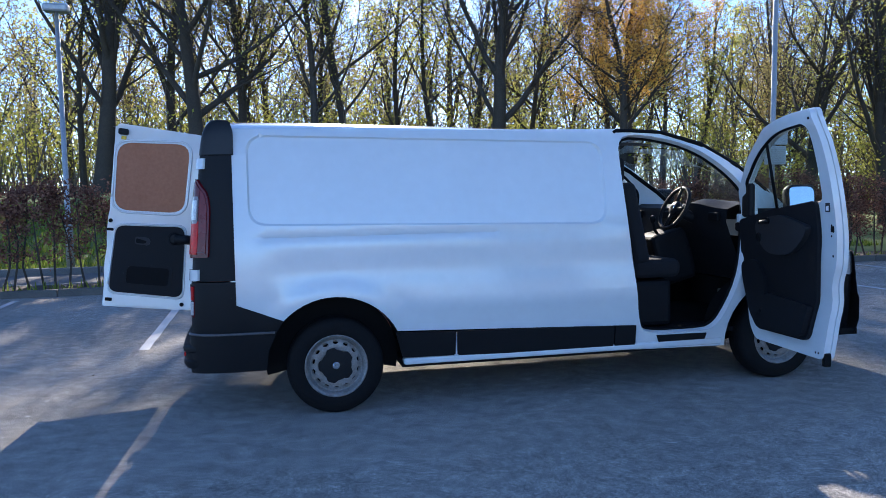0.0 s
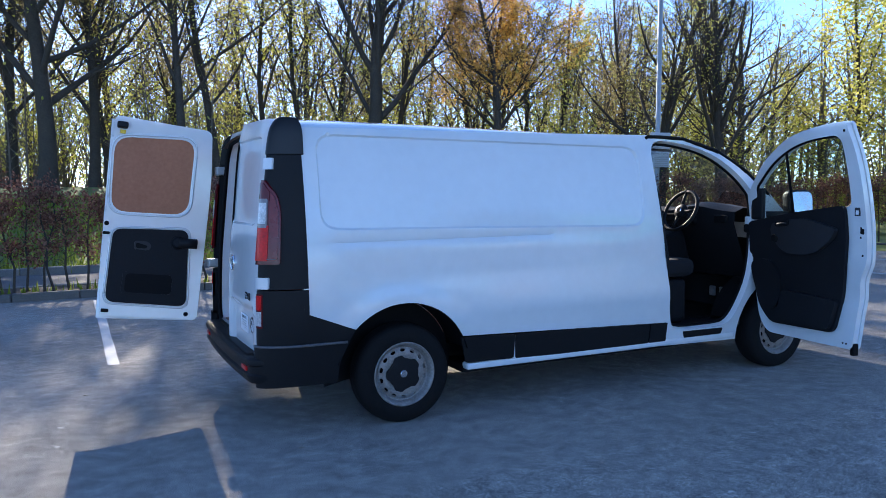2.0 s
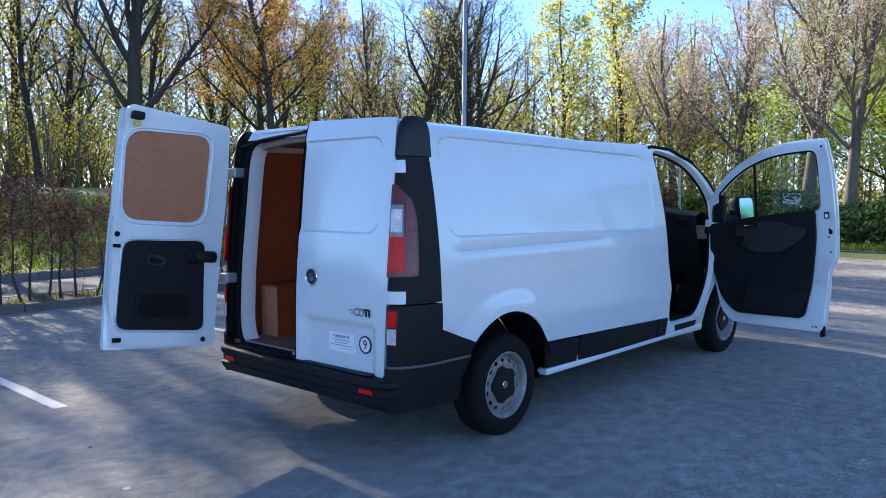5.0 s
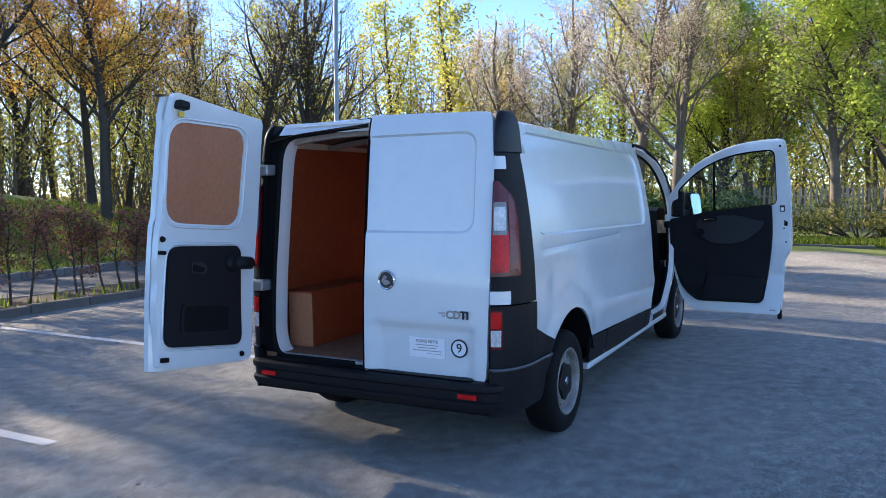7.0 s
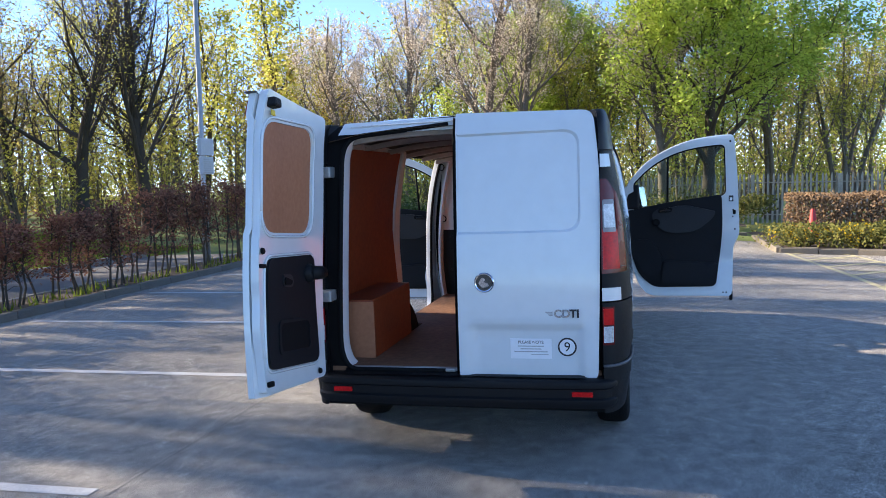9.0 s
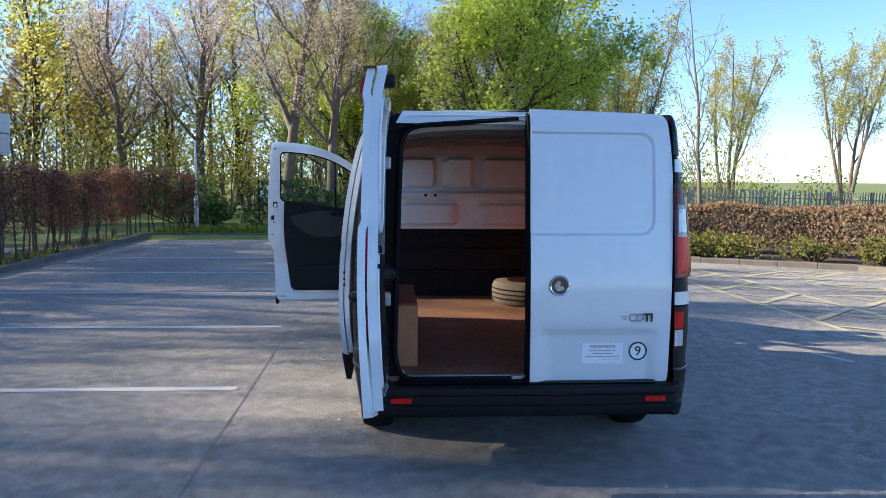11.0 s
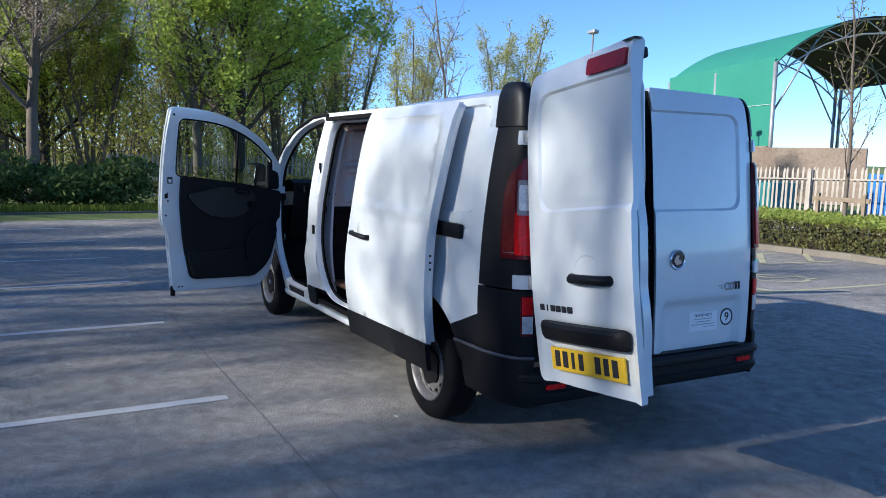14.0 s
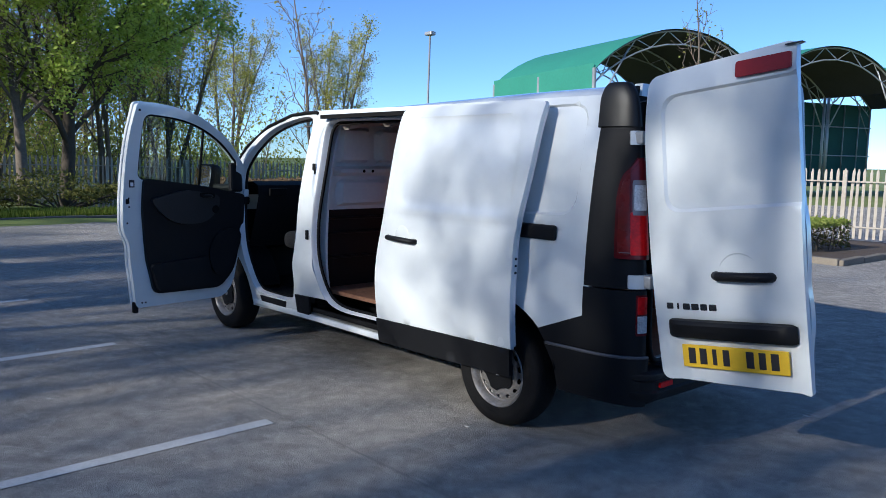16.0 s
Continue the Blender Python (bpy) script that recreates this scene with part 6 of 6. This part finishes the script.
sheet("b_pillar_inner", [(1.98, .46), (2.16, .46), (2.16, 1.93), (1.98, 1.93)], lambda u, v, d: Vector((u, half_width(u, v, False) - .13 - d, v)), .02, WHITE_IN, van)
sheet("ply_edge_frame", soften([(.58, .60), (.78, .58), (.80, .9), (.72, 1.15), (.68, 1.5), (.66, 1.9), (.54, 1.9), (.55, 1.30), (.60, 1.0)], 2), lambda u, v, d: Vector((u, half_width(u, v, False) - .10 - d, v)), .02, WHITE_IN, van)


def bulkhead_x(u, v, d):
    x = 2.10 + .0
    for z0, z1, y0, y1, dep in ((1.57, 1.86, .34, .68, -.06), (1.57, 1.86, -.02, .26, -.06), (1.57, 1.86, -.62, -.10, -.06), (1.22, 1.44, .14, .66, -.05), (1.22, 1.44, -.66, -.05, -.05)):
        x += dep * smooth01(-rounded_box_distance(u, v, y0, y1, z0, z1, .05) / .03)
    x -= .075 * smooth01(-rounded_box_distance(u, v, -.7, .70, 1.465, 1.545, .03) / .02)
    return Vector((x + d, u, v))


dots = [(u, v + dv) for u in np.arange(-.7, .71, .04) for v in (1.22, 1.41, 1.57, 1.83, 1.465, 1.52) for dv in (0, .025)]
sheet("bulkhead", round_corners([(-.83, 1.19), (.85, 1.19), (.80, 1.90), (.55, 1.95), (-.55, 1.95), (-.80, 1.88)], .05), bulkhead_x, .01, WHITE_IN, van, step=.05, extra=dots, label="white pressed steel bulkhead")
box("bulkhead_lower", (2.11, 0, .87), (.02, 1.68, .64), BLACK, van, .002, "dark lower bulkhead panel")
for z in (.80, 1.0, 1.12):
    box("bulkhead_rib", (2.085, 0, z), (.03, 1.5, .02), BLACK, van, .006)
for yy in (.44, .35):
    lathe("bulkhead_hole", [(.0, .0), (.014, .0)], SEAL, van, 12).matrix_basis = pose(2.022, yy, 1.505, 0, 0, 90)
for z in (1.30, 1.80):
    tube("tie_ring", [(2.06, .80 + .025 * math.cos(a), z + .03 * math.sin(a)) for a in np.linspace(0, 2 * math.pi, 13)], .005, SEAL, van, 6)
rows = [[Vector((x, y, 1.985 - roof_drop(x) - .06 * (abs(y) / .8) ** 3)) for y in np.linspace(-.80, .80, 13)] for x in np.linspace(-.84, 2.5, 20)]
grid_part("roof_inside", rows, ROOF_IN, van, "brown-grey inside of the roof")
for x in (-.70, -.2, .3, .8, 1.3, 1.8):
    rows = [[Vector((x + dx, y, 1.972 - dz - roof_drop(x) - .06 * (abs(y) / .8) ** 3)) for y in np.linspace(-.78, .78, 13)] for dx, dz in ((-.05, 0), (-.03, .03), (.03, .03), (.05, 0))]
    grid_part("roof_bow", rows, ROOF_BOW, van)


# cab
box("cab_floor", (2.95, 0, .40), (1.68, 1.66, .04), TRIM, van)
box("cab_back", (2.14, 0, .75), (.03, 1.66, .7), TRIM, van)
sheet("firewall", [(-.78, .42), (.78, .42), (.80, 1.1), (-.80, 1.1)], lambda u, v, d: Vector((3.62 + d, u, v)), .03, TRIM, van, step=.2)
prof = [(3.70, 1.24), (3.50, 1.36), (3.22, 1.385), (3.13, 1.35), (3.12, 1.25), (3.18, 1.08), (3.24, .92), (3.30, .78), (3.45, .74), (3.60, .74)]
rows = []
for j in range(25):
    y = -.80 + 1.6 * j / 24
    hood = .05 * math.exp(-((y + .40) / .22) ** 2)
    rows.append([Vector((x - .03 * math.cos(y * 2) - hood * (1 if 1.2 < z < 1.37 else 0), y, z + (hood if z > 1.3 else 0))) for x, z in prof])
dash = grid_part("dashboard", rows, TRIM, van, "dark plastic dashboard")
for y, w in ((.0, .24), (.62, .18), (-.68, .14)):
    box("air_vent", (3.085, y, 1.29), (.03, w, .07), SEAL, dash, .01)
box("radio", (3.105, 0, 1.15), (.05, .22, .14), SEAL, dash, .01)
bm = bmesh.new()
add_box(bm, (3.03, -.02, .93), (.36, .34, .46), .05, Matrix.Rotation(radians(-14), 4, 'Y'), 3)
part("centre_console", bm, TRIM, dash, "dark plastic centre console")
tube("gear_lever", [(2.93, -.08, 1.10), (2.88, -.09, 1.17), (2.86, -.095, 1.24)], .014, BLACK, dash, 8)
lathe("gear_knob", [(.0, .035), (.02, .03), (.028, .01), (.022, -.02), (.012, -.035)], BLACK, dash, 16, axis='Z').matrix_basis = Matrix.Translation((2.857, -.096, 1.26))
wheel_col = new("steering_wheel")
wheel_col.parent = van
wheel_col.matrix_basis = Matrix.Translation((2.90, -.39, 1.36)) @ Matrix.Rotation(radians(-63), 4, 'Y')
ringpts = [(.185 * math.cos(a), .185 * math.sin(a), 0) for a in np.linspace(0, 2 * math.pi, 41)]
tube("ring", ringpts, .016, BLACK, wheel_col, 10, "black steering wheel ring")
lathe("hub", [(.0, .02), (.05, .018), (.07, .0), (.06, -.03), (.0, -.05)], BLACK, wheel_col, 24, axis='Z')
for a in (5, 175, 270):
    d = Vector((math.cos(radians(a)), math.sin(radians(a)), 0))
    tube("spoke", [d * .05, d * .18], .014, BLACK, wheel_col, 8)
lathe("emblem", [(.0, .028), (.022, .027), (.026, .02)], CHROME, wheel_col, 20, axis='Z')
tube("column", [(0, 0, -.03), (0, 0, -.30)], .045, BLACK, wheel_col, 12)


def seat(y, width):
    s = new("seat")
    s.parent = van
    s.matrix_basis = Matrix.Translation((2.58, y, .55))
    bm = bmesh.new()
    add_box(bm, (-.03, 0, .06), (.34, width * .86, .37), .04)
    part("base", bm, TRIM, s)
    bm = bmesh.new()
    add_box(bm, (.0, 0, .34), (.42, width, .15), .06, segments=4)
    part("cushion", bm, CLOTH, s, "dark cloth cushion")
    bm = bmesh.new()
    add_box(bm, (-.19, 0, .70), (.14, width, .66), .05, Matrix.Rotation(radians(-12), 4, 'Y'), segments=4)
    part("backrest", bm, CLOTH, s, "dark cloth backrest")
    bm = bmesh.new()
    add_box(bm, (-.27, 0, 1.13), (.10, .26, .20), .04, segments=4)
    part("head_rest", bm, CLOTH, s)


seat(-.46, .50)
seat(.32, .88)
tube("gear_lever", [(3.13, -.05, .98), (3.02, -.05, 1.12)], [.02, .014], BLACK, van, 8)
lathe("gear_knob", [(.0, .03), (.025, .02), (.028, 0), (.015, -.03)], BLACK, van, 16, axis='Z').location = (3.01, -.05, 1.15)
for y in (-.50, -.38, -.26):
    box("pedal", (3.42, y, .60), (.03, .06, .09), STEEL, van, .008)


# a tyre lying on the cargo floor
tyre = thing("loose_tyre", (1.68, -.48, .56), "brown-grey tyre lying flat on the cargo floor", "tyre")
TYRE_BROWN = mat("brown_grey_tyre_rubber", (0.13, 0.10, 0.075), 0.9, vary=0.3, scale=9.0, fine=50.0, bump=0.4)
lathe("carcass", [(.20, .005), (.25, .0), (.31, .01), (.33, .04), (.335, .10), (.33, .16), (.31, .195), (.25, .205), (.20, .20), (.19, .15), (.19, .05), (.20, .005)], TYRE_BROWN, tyre, 48, axis='Z')
for k in (.06, .10, .14):
    lathe("tread_groove", [(.335, k - .006), (.338, k), (.335, k + .006)], RUBBER, tyre, 40, axis='Z')


# ---- canopy building behind the fence ----
GREEN_SHEET = mat("green_roof_sheet", (0.045, 0.24, 0.165), 0.55, vary=0.12, scale=0.6, fine=8.0)
DARK_SHEET = mat("dark_brown_sheet", (0.045, 0.04, 0.04), 0.8, vary=0.3, scale=1.0, fine=10.0)
NETTING = mat("dark_green_screen", (0.02, 0.09, 0.075), 0.8, vary=0.2, scale=1.0, fine=30.0)
WALL_BLOCK = mat("stained_concrete_wall", (0.34, 0.28, 0.21), 0.9, scale=1.0, fine=9.0, second=(0.2, 0.14, 0.1), bump=0.4, bump_scale=14)
TEAL = mat("teal_container_paint", (0.02, 0.16, 0.17), 0.5, vary=0.2)
BLUE = mat("blue_plastic", (0.03, 0.16, 0.45), 0.5, vary=0.15)
CONE_RED = mat("faded_red_plastic", (0.55, 0.06, 0.06), 0.6, vary=0.15, scale=6)


def canopy(k):
    """One barrel-vaulted open canopy; k counts the bays along the row."""
    corner = Vector((22.8, -30.5, 0)) + Vector((-.316, -.947, 0)) * 12.4 * k
    ax, ac = Vector((.947, -.316, 0)), Vector((-.316, -.947, 0))
    top = thing("canopy", corner, "open barrel-vaulted canopy with green roof and steel trusses", "canopy", "vaulted canopies")
    span, eave, rise, length = 12.0, 6.7, 2.5, 11.5

    def at(s, t, lift=0.0):
        f = s / span * 2 - 1
        return ac * s + ax * t + Vector((0, 0, eave + rise * (1 - f * f) ** .9 + lift if abs(f) < 1 else eave + lift))
    rows = [[at(span * (.5 - .5 * math.cos(math.pi * i / 24)), t) for i in range(25)] for t in np.linspace(-.2, length, 7)]
    grid_part("roof_sheet", rows, GREEN_SHEET, top, "green roof sheeting")
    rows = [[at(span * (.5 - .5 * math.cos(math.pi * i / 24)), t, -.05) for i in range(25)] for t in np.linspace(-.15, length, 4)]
    grid_part("roof_underside", rows, DARK_SHEET, top, "dark underside of the roof")
    for t in (0.0, length * .5, length):
        verts, faces = [], []
        arcs = [at(span * (.5 - .5 * math.cos(math.pi * i / 16)), t, -.08) for i in range(17)]
        low = [at(span * (.5 - .5 * math.cos(math.pi * i / 16)), t, -.08) + Vector((0, 0, -.75 if 0 < i < 16 else -.5)) for i in range(17)]
        tube_data(arcs, [.06] * 17, 6, verts, faces)
        tube_data(low, [.05] * 17, 6, verts, faces)
        for i in range(16):
            tube_data([arcs[i], low[i + 1]] if i % 2 else [low[i], arcs[i + 1]], [.03, .03], 4, verts, faces)
        link_mesh("truss", verts, faces, STEEL, top, "grey lattice truss")
        for s in (0.0, span):
            p = ac * s + ax * t
            tube("post", [p, p + Vector((0, 0, eave))], .11, STEEL, top, 8)
            q = ac * (s + (2.2 if s == 0 else -2.2)) + ax * t
            tube("brace", [p + Vector((0, 0, 4.2)), q + Vector((0, 0, eave + 1.2))], .05, STEEL, top, 6)
    if k == 0:
        rows = [[ax * t + Vector((0, 0, z)) - ac * .05 for z in (2.5, 4.6, 6.95)] for t in np.linspace(0, length, 8)]
        grid_part("side_cladding", rows, GREEN_SHEET, top, "green side cladding")
        box("base_wall", tuple(ax * length / 2 + Vector((0, 0, 1.25)) - ac * .1), (length, .3, 2.5), WALL_BLOCK, top, turn=Matrix.Rotation(math.atan2(ax.y, ax.x), 4, 'Z'), label="stained concrete base wall")
        for z in (4.6,):
            tube("cladding_joint", [ax * .0 - ac * .07 + Vector((0, 0, z)), ax * length - ac * .07 + Vector((0, 0, z))], .02, STEEL, top, 4)
    elif k > 1:
        rows = [[ax * length + ac * s + Vector((0, 0, z)) for z in (0, 3, 6.9)] for s in np.linspace(0, span, 6)]
        grid_part("back_screen", rows, NETTING, top, "dark green screen wall")
        for s in np.linspace(1.5, span - 1.5, 6):
            p = ax * (length - .15) + ac * s
            tube("screen_post", [p, p + Vector((0, 0, 6.9))], .06, STEEL, top, 6)
        for z in (2.6, 5.0):
            tube("screen_rail", [ax * (length - .2) + Vector((0, 0, z)), ax * (length - .2) + ac * span + Vector((0, 0, z))], .05, STEEL, top, 6)
    return top


for _k in range(3):
    canopy(_k)


def low_wall(x0, y0, x1, y1, h, material, label):
    d = Vector((x1 - x0, y1 - y0, 0))
    bm = bmesh.new()
    add_box(bm, ((x0 + x1) / 2, (y0 + y1) / 2, h / 2), (d.length, .35, h), .02, Matrix.Rotation(math.atan2(d.y, d.x), 4, 'Z'))
    return tagged(part("yard_wall", bm, material), label, "wall", kind="structure")


low_wall(34.0, -27.5, 20.0, -24.0, 2.2, DARK_SHEET, "dark weathered timber yard wall")
low_wall(19.5, -24.2, 15.0, -26.5, 2.3, WALL_BLOCK, "stained concrete yard wall")
for cx, cy, cz, m, lab in ((19.0, -19.0, 1.1, TEAL, "teal steel yard container"), (14.5, -19.4, 1.0, TEAL, "teal steel yard container"), (8.6, -18.2, 1.4, BLUE, "stack of blue plastic crates behind the fence")):
    t = thing("yard_container", (cx, cy, 0), lab, "container")
    box("shell", (0, 0, cz / 2), (2.6 if m is TEAL else 1.0, 1.4, cz), m, t, .04)
    for k in range(7):
        box("rib", ((-1.1 + .36 * k) * (1 if m is TEAL else .38), .71, cz / 2), (.05, .03, cz * .9), m, t, .008)


# ---- traffic cone ----
cone = thing("traffic_cone", (14.05, -5.0, park_z(14.05, -5.0) + .09), "faded red traffic cone standing in the bed", "traffic cone")
lathe("cone_body", [(.15, .02), (.14, .06), (.055, .74), (.045, .80), (.0, .80)], CONE_RED, cone, 24, axis='Z')
box("cone_base", (0, 0, .02), (.40, .40, .04), CONE_RED, cone, .015)

# ---- stakes round the young tree ----
STAKE = mat("weathered_timber", (0.26, 0.20, 0.14), 0.9, vary=0.3, scale=5, fine=40, bump=.4)
stakes = thing("tree_stake", (6.6, -12.9, park_z(6.6, -12.9) + .09), "weathered timber tree stakes with a cross bar", "tree stake")
for dx in (-.55, .55):
    box("stake", (dx, .18, .55), (.08, .08, 1.15), STAKE, stakes, .008)
box("cross_bar", (0, .18, 1.0), (1.35, .04, .10), STAKE, stakes, .006)

# ---- notice board, bollard and thin post by the far verge ----
sign = thing("notice_board", (23.9, 5.2, .05), "dark framed notice board with a pale sheet", "notice board")
for dy in (-.36, .36):
    box("post", (0, dy, .75), (.07, .07, 1.5), TRIM, sign, .005)
box("frame", (0, 0, 1.02), (.06, .76, .92), TRIM, sign, .01)
box("sheet", (-.034, 0, 1.05), (.008, .62, .74), STICKER, sign, .002)
for k in range(4):
    box("text_bar", (-.040, .05, 1.24 - .1 * k), (.004, .40 - .06 * (k % 2), .025), STEEL, sign)
post = thing("white_post", (17.6, 6.3, .09), "slim white post on the verge", "post")
tube("shaft", [(0, 0, 0), (0, 0, 1.0), (0, 0, 1.02), (0, 0, 2.6)], [.06, .06, .035, .03], BOARD, post, 12)

# ---- litter: fallen leaves and chips on the asphalt ----
def litter():
    rng = random.Random(77)
    verts, faces = [], []
    for _ in range(420):
        x, y = rng.uniform(-7, 14), rng.uniform(-7, 7)
        if -1.1 < x < 4.5 and -1.0 < y < 1.0:
            continue
        a, r = rng.uniform(0, 6.3), rng.uniform(.008, .03)
        z = .006 + park_z(x, y)
        b = len(verts)
        for k in range(5):
            t = a + k * 1.2566
            rr = r * rng.uniform(.5, 1.1)
            verts.append((x + rr * math.cos(t), y + .6 * rr * math.sin(t), z + rng.uniform(0, .008)))
        faces.append(tuple(range(b, b + 5)))
    return tagged(link_mesh("litter", verts, faces, leaf_mat("litter_chips", (.25, .2, .14), (.75, .72, .66), .1)), "small pale leaves and chips scattered on the asphalt", "litter", kind="stuff")


litter()


# ---- grass tufts on the verges ----
def grass():
    rng = random.Random(88)
    verts, faces = [], []
    for _ in range(60000):
        k = rng.random()
        if k < .18:
            x, y = rng.uniform(16.6, 18.2), rng.uniform(-3.6, 7.2)
        elif k < .30:
            x, y = rng.uniform(-10, 15.5), 7.5 + abs(rng.gauss(0, .35))
            if rng.random() < .9:
                continue
        else:
            x, y = rng.uniform(-14, 16), rng.uniform(11.6, 20)
        z = max(ground_z(x, y), .07 if y < 9 else -1)
        h, a = rng.uniform(.06, .20), rng.uniform(0, 6.3)
        dx, dy = math.cos(a) * .02, math.sin(a) * .02
        b = len(verts)
        verts.extend([(x - dx, y - dy, z), (x + dx, y + dy, z), (x + rng.gauss(0, .03), y + rng.gauss(0, .03), z + h)])
        faces.append((b, b + 1, b + 2))
    return tagged(link_mesh("grass", verts, faces, leaf_mat("grass_blades", (.10, .16, .02), (.36, .40, .08), .45)), "rough spring grass on the verges and bank", "grass", kind="stuff")


grass()
